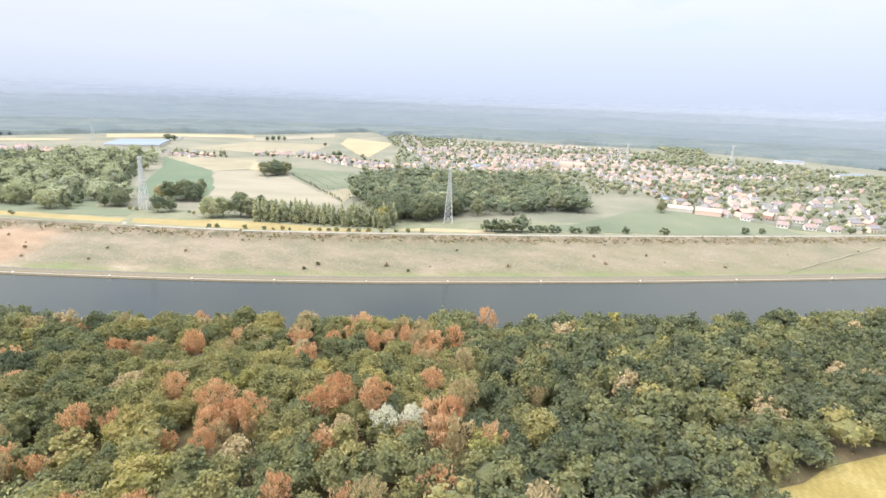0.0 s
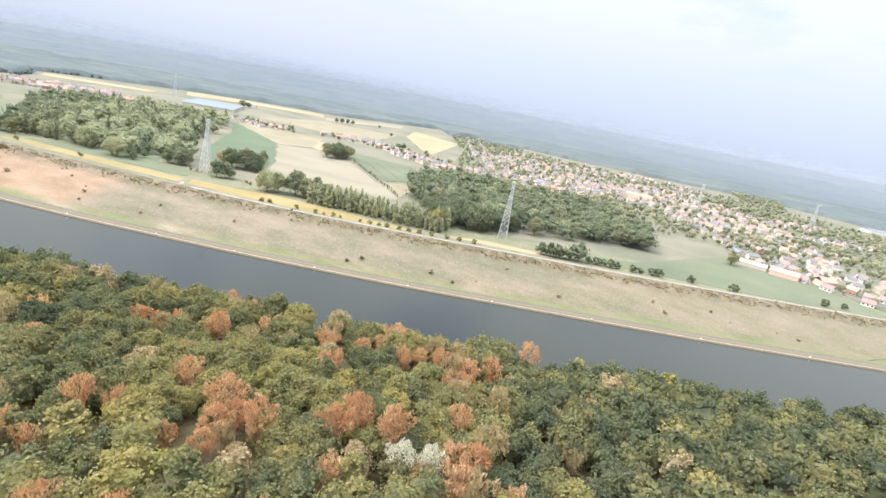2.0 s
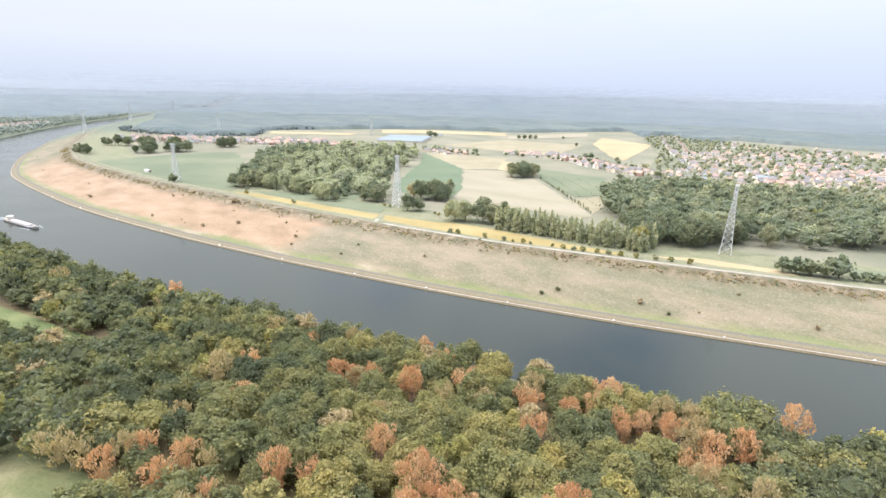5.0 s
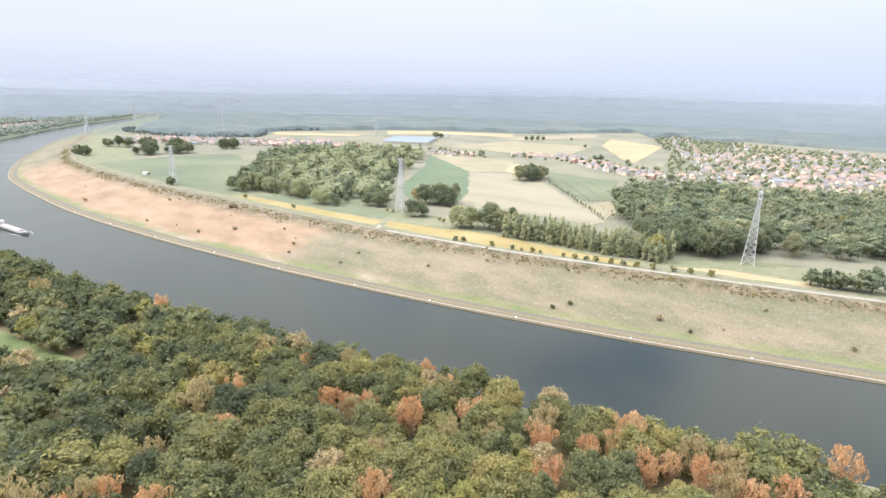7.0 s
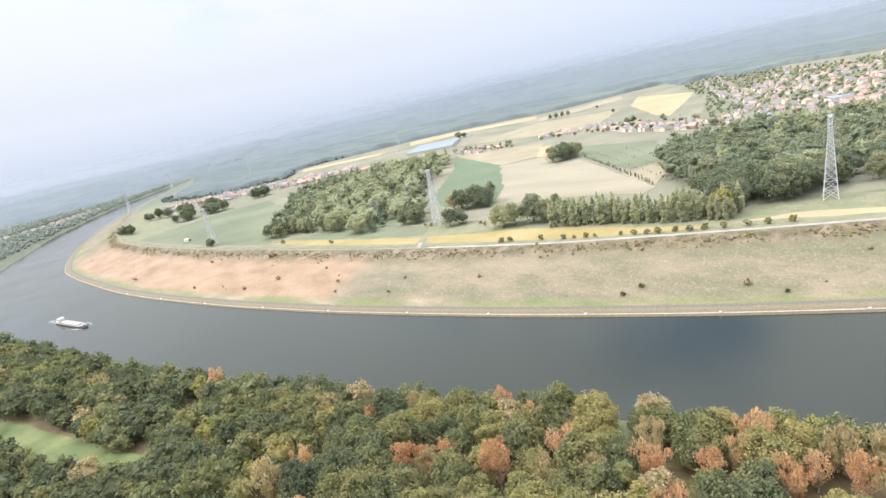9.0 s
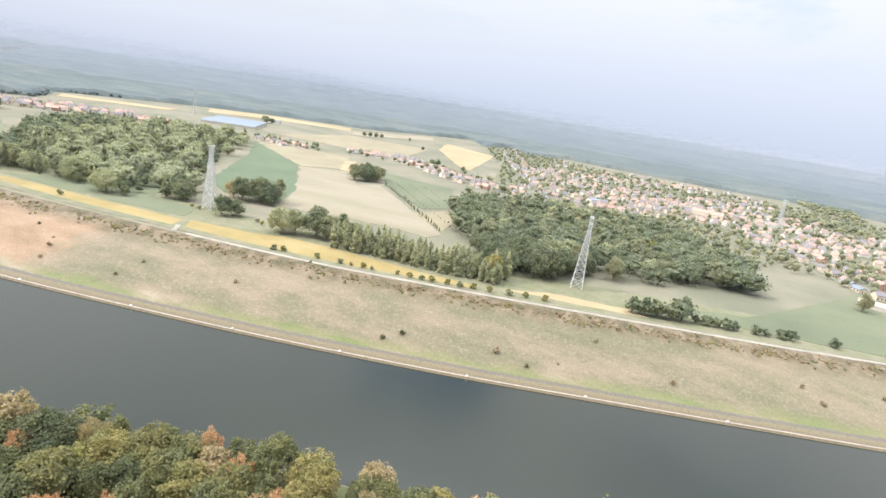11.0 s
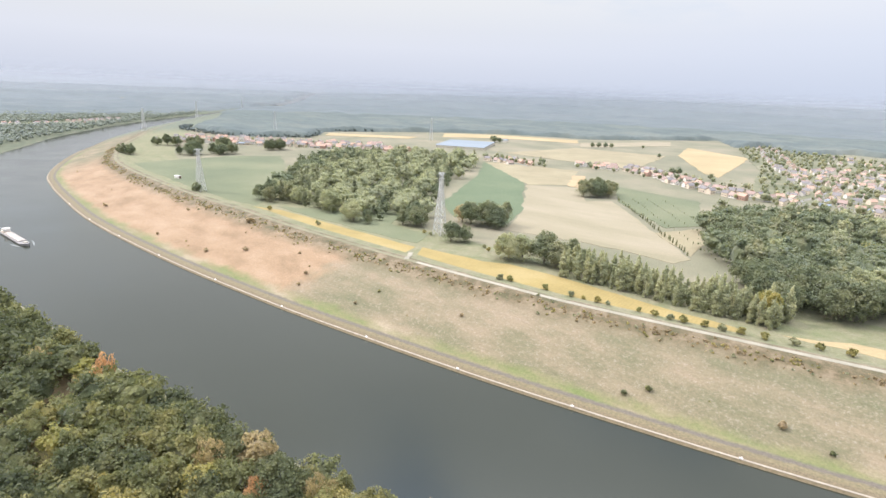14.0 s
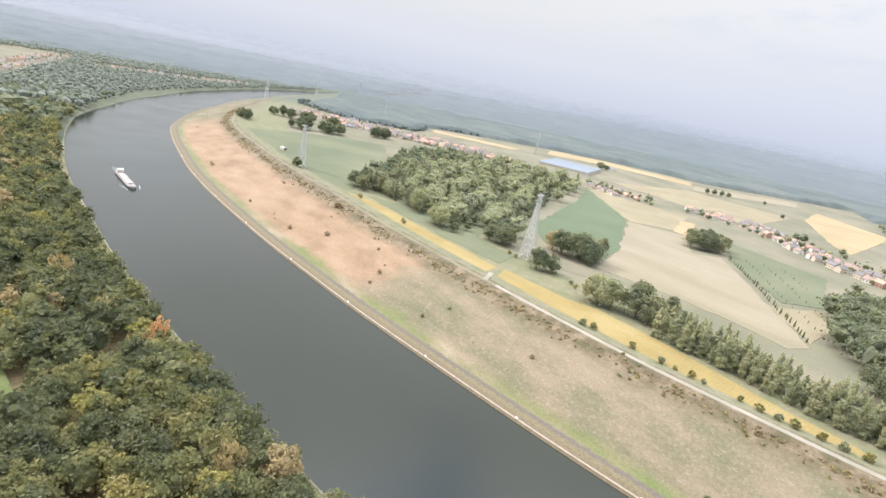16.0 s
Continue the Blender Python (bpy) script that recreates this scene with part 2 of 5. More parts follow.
def water_material():
    k = Nodes("canal_water", 0.10, spec=0.5)
    k.b.inputs["IOR"].default_value = 1.7
    col = k.ramp(k.noise(0.006, 3, 0.5), [(0.35, (0.017, 0.021, 0.013)), (0.65, (0.023, 0.027, 0.018))])
    a = k.noise(0.45, 6, 0.65, stretch=(15, 1.0, 1.8))
    b = k.noise(0.02, 3, 0.5)
    k.link(k.ramp(b, [(0.3, (0.13,) * 3), (0.7, (0.20,) * 3)]), k.b.inputs["Roughness"])
    return k.done(col, k.math("ADD", k.math("MULTIPLY", a, 0.6), k.math("MULTIPLY", k.noise(2.2, 4, 0.6), 0.15)), 0.13, 0.3)


M_WATER = water_material()


def foliage(name, a, b, c, haze_sheen=0.22, depth=1.0):
    """Leaves that let some light through: hue by tree, brightness by clump."""
    k = Nodes(name, 0.7, spec=0.1, sheen=haze_sheen)
    per_tree = k.n("ShaderNodeObjectInfo").outputs["Random"]
    geo = k.n("ShaderNodeNewGeometry")
    patch = k.noise(0.11, 2, 0.5)
    col = k.ramp(k.math("ADD", k.math("MULTIPLY", per_tree, 0.35), k.math("SUBTRACT", k.math("MULTIPLY", patch, 1.5), 0.42)), [(0.25, a), (0.5, b), (0.75, c)])
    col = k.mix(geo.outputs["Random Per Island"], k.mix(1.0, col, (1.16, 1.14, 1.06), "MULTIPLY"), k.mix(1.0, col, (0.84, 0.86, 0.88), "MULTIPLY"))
    speck = k.noise(2.4, 4, 0.75)                      # leaf sprays: their light and own shade put into the colour as noise
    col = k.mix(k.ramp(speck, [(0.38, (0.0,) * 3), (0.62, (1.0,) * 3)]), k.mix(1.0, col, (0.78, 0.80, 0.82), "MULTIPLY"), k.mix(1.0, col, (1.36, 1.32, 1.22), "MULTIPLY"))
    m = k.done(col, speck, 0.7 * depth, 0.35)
    glow = k.n("ShaderNodeBsdfTranslucent")
    k.link(k.mix(1.0, col, (1.15, 1.2, 0.8), "MULTIPLY"), glow.inputs["Color"])
    both = k.n("ShaderNodeMixShader", Fac=0.36)
    k.link(k.b.outputs[0], both.inputs[1])
    k.link(glow.outputs[0], both.inputs[2])
    k.link(both.outputs[0], k.t.nodes["Material Output"].inputs["Surface"])
    return m


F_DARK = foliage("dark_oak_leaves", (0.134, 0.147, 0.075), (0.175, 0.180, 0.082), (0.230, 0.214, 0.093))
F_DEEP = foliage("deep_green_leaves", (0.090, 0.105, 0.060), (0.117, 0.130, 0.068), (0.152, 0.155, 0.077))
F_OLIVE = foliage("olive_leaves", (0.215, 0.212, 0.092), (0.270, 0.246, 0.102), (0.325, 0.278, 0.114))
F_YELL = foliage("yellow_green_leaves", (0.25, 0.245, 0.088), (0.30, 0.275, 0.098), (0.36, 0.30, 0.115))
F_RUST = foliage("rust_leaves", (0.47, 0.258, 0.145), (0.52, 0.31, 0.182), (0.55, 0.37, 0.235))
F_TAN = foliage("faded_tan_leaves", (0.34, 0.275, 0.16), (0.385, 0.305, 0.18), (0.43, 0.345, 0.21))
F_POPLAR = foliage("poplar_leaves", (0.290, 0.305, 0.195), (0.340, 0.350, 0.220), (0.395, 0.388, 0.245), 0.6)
# inland and garden leaves: colours paled and blued to imitate haze over distance
F_INLAND = foliage("hazed_oak_leaves", (0.142, 0.168, 0.112), (0.172, 0.194, 0.122), (0.215, 0.224, 0.138), 0.38, 0.7)
F_GARDEN = foliage("hazed_green_leaves", (0.200, 0.216, 0.142), (0.240, 0.246, 0.155), (0.290, 0.282, 0.175), 0.45, 0.6)
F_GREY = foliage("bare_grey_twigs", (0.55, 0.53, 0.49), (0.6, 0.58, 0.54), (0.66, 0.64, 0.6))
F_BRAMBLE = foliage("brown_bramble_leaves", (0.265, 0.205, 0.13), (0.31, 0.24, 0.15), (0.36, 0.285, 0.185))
# the grey of distant haze is put into this leaf colour
F_HAZY = foliage("haze_grey_leaves", (0.190, 0.218, 0.195), (0.220, 0.246, 0.212), (0.258, 0.276, 0.232), 0.8, 0.5)


def far_canopy(name, stops, haze_sheen=0.3):
    """Woods at a great distance, without single leaves, with haze put into their colours."""
    k = Nodes(name, 0.95, spec=0.0, sheen=haze_sheen)
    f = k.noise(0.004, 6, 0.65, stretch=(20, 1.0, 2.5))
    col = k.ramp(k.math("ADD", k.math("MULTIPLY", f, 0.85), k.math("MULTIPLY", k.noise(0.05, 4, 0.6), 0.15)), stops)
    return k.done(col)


F_DISTANT = far_canopy("haze_tinted_woods", [(0.36, (0.092, 0.112, 0.111)), (0.5, (0.109, 0.128, 0.121)), (0.62, (0.140, 0.153, 0.137))], 0.12)
F_HORIZON = far_canopy("haze_tinted_horizon_woods", [(0.34, (0.095, 0.113, 0.118)), (0.5, (0.109, 0.127, 0.129)), (0.66, (0.134, 0.147, 0.144))], 0.2)


def bark_material():
    k = Nodes("bark", 0.9, spec=0.1)
    f = k.noise(1.2, 6, 0.7)
    return k.done(k.ramp(f, [(0.3, (0.12, 0.095, 0.07)), (0.7, (0.30, 0.26, 0.21))]), f, 0.6, 0.1)


M_BARK = bark_material()



def plain(name, c, rough=0.8, metal=0.0, var=0.15, scale=0.6):
    """Paint, plaster, tile or metal with dirt at two scales; the tone differs a little from piece to piece."""
    k = Nodes(name, rough, metal)
    f = k.math("ADD", k.math("MULTIPLY", k.noise(scale, 5, 0.65), 0.7), k.math("MULTIPLY", k.noise(scale * 9, 4, 0.7), 0.3))
    col = k.ramp(f, [(0.3, shade(c, 1 - var)), (0.7, shade(c, 1 + var * 0.5))])
    r = k.n("ShaderNodeObjectInfo").outputs["Random"]
    col = k.mix(k.math("MULTIPLY", r, 0.35), col, shade(c, 0.62))
    return k.done(col, f, 0.2, 0.05)


M_BIRCH = plain("pale_birch_bark", (0.52, 0.42, 0.36), 0.9, var=0.4, scale=1.5)
M_WHITE = plain("white_render", (0.80, 0.76, 0.71))
M_CREAM = plain("cream_render", (0.72, 0.62, 0.50))
M_BRICK = plain("red_brick", (0.44, 0.29, 0.225))
M_PINK = plain("pale_brick", (0.70, 0.52, 0.42))
M_TILE = plain("orange_roof_tiles", (0.46, 0.31, 0.24), 0.75)
M_RUSSET = plain("russet_roof_tiles", (0.33, 0.245, 0.215), 0.8)
M_SLATE = plain("dark_slate", (0.22, 0.205, 0.205), 0.7)
M_GREYROOF = plain("grey_sheet_roof", (0.23, 0.265, 0.30), 0.85)
M_GLASS = plain("window_glass", (0.05, 0.06, 0.07), 0.08, var=0.05)
M_DOOR = plain("painted_door", (0.16, 0.11, 0.08), 0.5)
M_STEEL = plain("galvanised_steel", (0.62, 0.63, 0.62), 0.5, 0.25)
M_CERAM = plain("insulator_glass", (0.30, 0.34, 0.33), 0.25)
M_CONC = plain("pale_concrete", (0.55, 0.51, 0.44), 0.85)
M_HULL = plain("ship_hull_paint", (0.26, 0.25, 0.25), 0.45)
M_HATCH = plain("hatch_covers", (0.40, 0.36, 0.33), 0.55)
M_FOAM = plain("white_foam", (0.62, 0.66, 0.68), 0.6)


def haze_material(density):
    """Stand-in sheet for thin haze, lit by sun and sky, thinner towards its top."""
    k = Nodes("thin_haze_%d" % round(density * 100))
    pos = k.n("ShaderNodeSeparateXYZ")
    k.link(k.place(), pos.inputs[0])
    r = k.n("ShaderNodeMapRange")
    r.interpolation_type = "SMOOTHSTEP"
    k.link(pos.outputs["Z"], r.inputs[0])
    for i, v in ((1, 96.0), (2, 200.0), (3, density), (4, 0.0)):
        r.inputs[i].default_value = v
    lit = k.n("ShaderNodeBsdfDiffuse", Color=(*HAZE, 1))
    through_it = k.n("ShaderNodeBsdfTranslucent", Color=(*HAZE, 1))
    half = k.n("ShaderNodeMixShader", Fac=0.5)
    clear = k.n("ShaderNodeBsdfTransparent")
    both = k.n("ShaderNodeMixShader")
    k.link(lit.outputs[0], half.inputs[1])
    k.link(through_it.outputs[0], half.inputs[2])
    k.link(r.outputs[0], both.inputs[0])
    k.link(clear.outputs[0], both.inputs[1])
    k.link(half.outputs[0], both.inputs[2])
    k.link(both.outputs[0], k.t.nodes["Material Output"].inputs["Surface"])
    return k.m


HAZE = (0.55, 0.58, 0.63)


# ---- mesh helpers ----


def to_mesh(name, verts, loops, starts, mats, index=None, smooth=False):
    """A mesh from flat arrays: corner list and where each face starts in it."""
    me = bpy.data.meshes.new(name)
    verts = np.asarray(verts, np.float32)
    me.vertices.add(len(verts))
    me.vertices.foreach_set("co", verts.ravel())
    me.loops.add(len(loops))
    me.loops.foreach_set("vertex_index", np.asarray(loops, np.int32))
    me.polygons.add(len(starts))
    me.polygons.foreach_set("loop_start", np.asarray(starts, np.int32))
    if index is not None:
        me.polygons.foreach_set("material_index", np.asarray(index, np.int32))
    me.polygons.foreach_set("use_smooth", np.full(len(starts), smooth))
    for m in mats:
        me.materials.append(m)
    me.update(calc_edges=True)
    me.validate()
    return me


def grid_faces(nu, nv):
    i = (np.arange(nu - 1)[:, None] * nv + np.arange(nv - 1)[None]).ravel()
    return np.stack([i, i + nv, i + nv + 1, i + 1], 1)


def quads(name, verts, faces, mats, index=None, smooth=False):
    return to_mesh(name, verts, np.asarray(faces).ravel(), np.arange(len(faces)) * 4, mats, index, smooth)


def part(name, bm, material, parent=None, label="", smooth=False):
    """Links a bmesh as one mesh object, under a thing or a part."""
    me = bpy.data.meshes.new(name)
    bmesh.ops.recalc_face_normals(bm, faces=bm.faces)
    bm.to_mesh(me)
    bm.free()
    me.materials.append(material)
    if smooth:
        me.polygons.foreach_set("use_smooth", np.full(len(me.polygons), True))
    ob = new(name, me)
    ob.parent = parent
    if label:
        tagged(ob, label)
    return ob


def box(bm, x0, x1, y0, y1, z0, z1):
    v = [bm.verts.new(p) for p in ((x0, y0, z0), (x1, y0, z0), (x1, y1, z0), (x0, y1, z0), (x0, y0, z1), (x1, y0, z1), (x1, y1, z1), (x0, y1, z1))]
    for f in ((0, 3, 2, 1), (4, 5, 6, 7), (0, 1, 5, 4), (1, 2, 6, 5), (2, 3, 7, 6), (3, 0, 4, 7)):
        bm.faces.new([v[i] for i in f])
    return v


def bar(bm, a, b, w):
    """A square steel bar from a to b."""
    a, b = Vector(a), Vector(b)
    q = (b - a).to_track_quat("Z", "Y").to_matrix()
    h = w / 2
    ring = [(-h, -h), (h, -h), (h, h), (-h, h)]
    va = [bm.verts.new(a + q @ Vector((x, y, 0))) for x, y in ring]
    vb = [bm.verts.new(b + q @ Vector((x, y, 0))) for x, y in ring]
    for i in range(4):
        bm.faces.new((va[i], va[(i + 1) % 4], vb[(i + 1) % 4], vb[i]))
    bm.faces.new(va[::-1])
    bm.faces.new(vb)


def tube(bm, pts, radii, sides=6):
    rings = []
    for i, (p, r) in enumerate(zip(pts, radii)):
        d = Vector(pts[min(i + 1, len(pts) - 1)]) - Vector(pts[max(i - 1, 0)])
        q = d.to_track_quat("Z", "Y").to_matrix()
        rings.append([bm.verts.new(Vector(p) + q @ Vector((r * math.cos(a), r * math.sin(a), 0))) for a in (2 * math.pi * j / sides for j in range(sides))])
    for a, b in zip(rings, rings[1:]):
        for j in range(sides):
            bm.faces.new((a[j], a[(j + 1) % sides], b[(j + 1) % sides], b[j]))
    bm.faces.new(rings[-1])


def inside(poly, x, y):
    """Whether points lie in a polygon."""
    x, y = np.asarray(x, float), np.asarray(y, float)
    hit = np.zeros(x.shape, bool)
    for (x0, y0), (x1, y1) in zip(poly, poly[1:] + poly[:1]):
        c = (y0 > y) != (y1 > y)
        hit ^= c & (x < (x1 - x0) * (y - y0) / ((y1 - y0) or 1e-9) + x0)
    return hit


def wave(x, y, scale, seed=0):
    """Smooth value noise from sums of sines, about -1 to 1."""
    r = np.random.RandomState(seed)
    out = 0
    for k in range(6):
        a, p, f = r.uniform(0, 6.28), r.uniform(0, 6.28), r.uniform(0.6, 1.8) / scale
        out = out + np.sin((x * math.cos(a) + y * math.sin(a)) * f * 6.28 + p)
    return out / 3.2


# ---- the plan: the canal's line, water level at 0 ----
FAR_EDGE = [(2600, 1330), (1500, 905), (900, 692), (600, 596), (380, 530), (205, 484), (120, 464.5), (52, 450), (-10, 437), (-71, 426.5), (-126, 418.5), (-195, 411),
            (-245, 406.5), (-292, 404), (-360, 401.5), (-440, 402), (-510, 404.5), (-580, 410.5), (-690, 427), (-745, 437), (-825, 456), (-930, 499), (-1050, 560), (-1143, 618),
            (-1300, 714), (-1477, 845), (-1600, 945), (-1800, 1140), (-2080, 1490), (-2380, 1960), (-2950, 2530), (-3560, 3140), (-3800, 3380)]


def spline(points, step):
    """A smooth line through points, sampled evenly."""
    p = np.array([points[0], *points, points[-1]], float)
    out = []
    for a, b, c, d in zip(p, p[1:], p[2:], p[3:]):
        for t in np.linspace(0, 1, max(2, int(np.linalg.norm(c - b) / step)), endpoint=False):
            out.append(0.5 * ((2 * b) + (c - a) * t + (2 * a - 5 * b + 4 * c - d) * t * t + (3 * b - a - 3 * c + d) * t**3))
    return np.array(out)


EDGE = spline(FAR_EDGE, 7.0)
TAN = np.gradient(EDGE, axis=0)
for _ in range(12):
    TAN[1:-1] = (TAN[:-2] + 2 * TAN[1:-1] + TAN[2:]) / 4
TAN /= np.linalg.norm(TAN, axis=1, keepdims=True)
INLAND = np.stack([TAN[:, 1], -TAN[:, 0]], 1)              # to the inner side of the bend
ALONG = np.r_[0, np.cumsum(np.linalg.norm(np.diff(EDGE, axis=0), axis=1))]
WIDTH = np.interp(EDGE[:, 0], [-1700, -1300, -1050, -900, -800, -700, -520, -420, -330, -100, 600], [94, 106, 103, 101, 105, 104, 97, 93, 92, 86, 85])
NEAR = EDGE - INLAND * WIDTH[:, None]
TRACK = np.interp(EDGE[:, 0], [-1100, -900, -720, -560, -420, -330, -227, -170, -110, -20, 60, 130, 280, 430], [76, 77, 79, 85, 86, 81, 77, 73.5, 70.5, 70.5, 69, 68, 67, 66])


AROUND = (20.0, 170.0)


def rim(x, y):
    r = np.hypot(x - AROUND[0], y - AROUND[1])
    west = np.interp(x, [-3600, -1400], [0.62, 1.0])
    return np.interp(r, [2300, 3000, 3900, 4820], [0, 14, 52, 108]) * west


LAST = int(np.argmax(EDGE[:, 0] < -2330))            # the cut and its banks end here; the far reach lies level with the land


def beside(x, y):
    """The distance inland of the far edge (negative over the water) and the index of the nearest station."""
    x, y = np.asarray(x, float).ravel(), np.asarray(y, float).ravel()
    best = np.empty(len(x))
    who = np.empty(len(x), int)
    for i in range(0, len(x), 4000):
        dx = x[i:i + 4000, None] - EDGE[None, :, 0]
        dy = y[i:i + 4000, None] - EDGE[None, :, 1]
        w = (dx * dx + dy * dy).argmin(1)
        who[i:i + 4000] = w
        best[i:i + 4000] = dx[np.arange(len(w)), w] * INLAND[w, 0] + dy[np.arange(len(w)), w] * INLAND[w, 1]
    return best, who


FAR_PROFILE = [(-14, -4.0), (-1.0, -0.8), (0.0, 0.75), (0.9, 1.0), (1.0, 1.05), (5.2, 1.3), (9.0, 1.6), (12.0, 2.1), (16, 3.4), (22, 5.0), (30, 7.1), (40, 9.7),
               (50, 12.2), (58, 14.2), (65, 16.0), (70, 17.2), (75, 18.1), (79, 18.35), (84, 18.2), (88, 16.9), (93, 15.4), (100, 15.06), (125, 15.0), (160, 14.95)]
NEAR_PROFILE = [(-14, -4.0), (-0.8, -0.8), (0.0, 0.75), (0.8, 0.95), (2.2, 1.1), (5, 1.6), (9, 2.4), (15, 3.2), (25, 3.8), (45, 4.6), (80, 5.2), (130, 5.6), (230, 5.8)]


def loft(name, base, out, profile, mats, pick=None, scale=None, rough=0.0, label=""):
    base, out = base[:LAST], out[:LAST]
    scale = None if scale is None else scale[:LAST]
    d = np.array([p[0] for p in profile], float)
    z = np.array([p[1] for p in profile], float)
    n, m = len(base), len(d)
    dd = np.repeat(d[None], n, 0)
    if scale is not None:
        dd = np.where(dd > 12, 12 + (dd - 12) * scale[:, None], dd)
    xy = base[:, None] + out[:, None] * dd[..., None]
    zz = np.repeat(z[None], n, 0)
    if rough:
        zz = zz + np.where((d > 13) & (d < 74), rough, 0) * (wave(xy[..., 0], xy[..., 1], 30, 3) + 0.6 * wave(xy[..., 0], xy[..., 1], 11, 4))
    zz = zz + rim(xy[..., 0], xy[..., 1])
    verts = np.concatenate([xy, zz[..., None]], -1).reshape(-1, 3)
    me = quads(name, verts, grid_faces(n, m), mats, pick, True)
    uv = me.uv_layers.new(name="along")
    vi = np.empty(len(me.loops), np.int32)
    me.loops.foreach_get("vertex_index", vi)
    flat = np.stack([np.repeat(ALONG[:LAST] / 1000, m), np.tile(d / 100, n)], 1)
    uv.data.foreach_set("uv", flat[vi].astype(np.float32).ravel())
    return tagged(new(name, me), label, "canal bank", kind="structure")


INNER_SCALE = (TRACK - 12) / (79 - 12) * np.interp(np.hypot(EDGE[:, 0], EDGE[:, 1]), [2000, 2400], [1.0, 0.12])
loft("bank_inner", EDGE, INLAND, FAR_PROFILE, [M_BANK], None, INNER_SCALE, 0.28, "long grassy canal bank with dry reeds and scrub under its crest")
nb = len(NEAR_PROFILE) - 1
M_BANKNEAR = earth("near_bank_turf", (0.13, 0.145, 0.062), (0.17, 0.17, 0.08), (0.25, 0.215, 0.12), 0.06)
M_BANKWOOD = earth("brambly_bank", (0.085, 0.10, 0.062), (0.11, 0.122, 0.075), (0.145, 0.148, 0.095), 0.06)
loft("bank_outer", NEAR, -INLAND, NEAR_PROFILE, [M_BANKNEAR, M_FLOOR, M_BANKWOOD], np.where(np.repeat(NEAR[:LAST - 1, 0] < -640, nb), 2, np.tile([0] * 7 + [1] * (nb - 7), LAST - 1)), None, 0.0, "low wooded canal bank with a grassy ledge over the water")


def ribbon(name, base, out, offset, half, lift, material, label, category, rows=None, profile=FAR_PROFILE, scale=None):
    """A flat strip that follows the canal at an offset, laid on its bank."""
    d = np.array([p[0] for p in profile], float)
    z = np.array([p[1] for p in profile], float)
    offs = np.asarray(offset) if np.ndim(offset) else np.full(len(base), offset)
    cols = []
    for s in (-half, 0, half):
        o = offs + s
        back = o if scale is None else np.where(o > 12, 12 + (o - 12) / scale, o)
        q = base + out * o[:, None]
        cols.append(np.concatenate([q, (np.interp(back, d, z) + lift + rim(q[:, 0], q[:, 1]))[:, None]], 1))
    verts = np.stack(cols, 1)
    verts = verts[:LAST] if rows is None else verts[rows]
    return tagged(new(name, quads(name, verts.reshape(-1, 3), grid_faces(len(verts), 3), [material])), label, category, kind="structure")


crest_rows = (EDGE[:, 0] > -1500) & (EDGE[:, 0] < 1500)
ribbon("path_crest", EDGE, INLAND, TRACK + 0.0, 1.6, 0.10, M_GRAVEL, "pale gravel track along the crest of the bank", "track", crest_rows & (EDGE[:, 0] > -215), scale=INNER_SCALE)
ribbon("path_grass", EDGE, INLAND, TRACK + 0.0, 1.8, 0.09, M_WORN, "worn grassy track along the crest of the bank", "track", crest_rows & (EDGE[:, 0] < -205), scale=INNER_SCALE)
M_STONE = plain("revetment_stone", (0.36, 0.315, 0.25), 0.9, var=0.4, scale=0.4)
ribbon("revetment_inner", EDGE, INLAND, 0.6, 0.38, 0.16, M_STONE, "pale concrete capping along the waterline", "revetment")
ribbon("revetment_outer", NEAR, -INLAND, 0.7, 0.20, 0.10, M_STONE, "pale concrete capping along the waterline", "revetment", profile=NEAR_PROFILE)

w = np.stack([EDGE + INLAND * 6, EDGE - INLAND * (WIDTH * 0.33)[:, None], EDGE - INLAND * (WIDTH * 0.66)[:, None], NEAR - INLAND * 6], 1)
water = new("water", quads("water", np.concatenate([w, (rim(w[..., 0], w[..., 1]) + (np.arange(len(EDGE)) >= LAST)[:, None] * 15.6)[..., None]], -1).reshape(-1, 3), grid_faces(len(EDGE), 4), [M_WATER]))
tagged(water, "calm grey canal water with faint ripples", "water", kind="structure")

# ---- the land: one sheet to the horizon, which rises gently at its rim ----
def land(x, y):
    """The height of the open land, with the canal's trench cut out."""
    shape = np.shape(x)
    d, who = beside(x, y)
    wid = WIDTH[who]
    near = -d - wid
    z = np.where(who >= LAST - 1, 14.9, np.where(d > -wid / 2, np.where(d > 135 * INNER_SCALE[who] * 0.9, 14.9, -9.0), np.where(near > 195, 5.4, -9.0)))
    return z.reshape(shape) + rim(x, y)


def axis(lo, hi, fine_lo, fine_hi, fine, coarse):
    return np.unique(np.r_[np.arange(lo, fine_lo, coarse), np.arange(fine_lo, fine_hi, fine), np.arange(fine_hi, hi + coarse, coarse)])


gx, gy = np.meshgrid(axis(-4800, 4840, -2700, 1700, 25, 150), axis(-4600, 4900, -400, 2400, 25, 150), indexing="ij")
keep = np.hypot(gx - AROUND[0], gy - AROUND[1]) < 4880
gz = land(gx, gy)
faces = grid_faces(*gx.shape)
faces = faces[keep.ravel()[faces].all(1)]
ground = new("ground", quads("ground", np.stack([gx, gy, gz], -1).reshape(-1, 3), faces, [M_GRASS]))
tagged(ground, "flat dry grassland that runs out to low wooded rises", "ground", kind="structure")


FIELDS = []


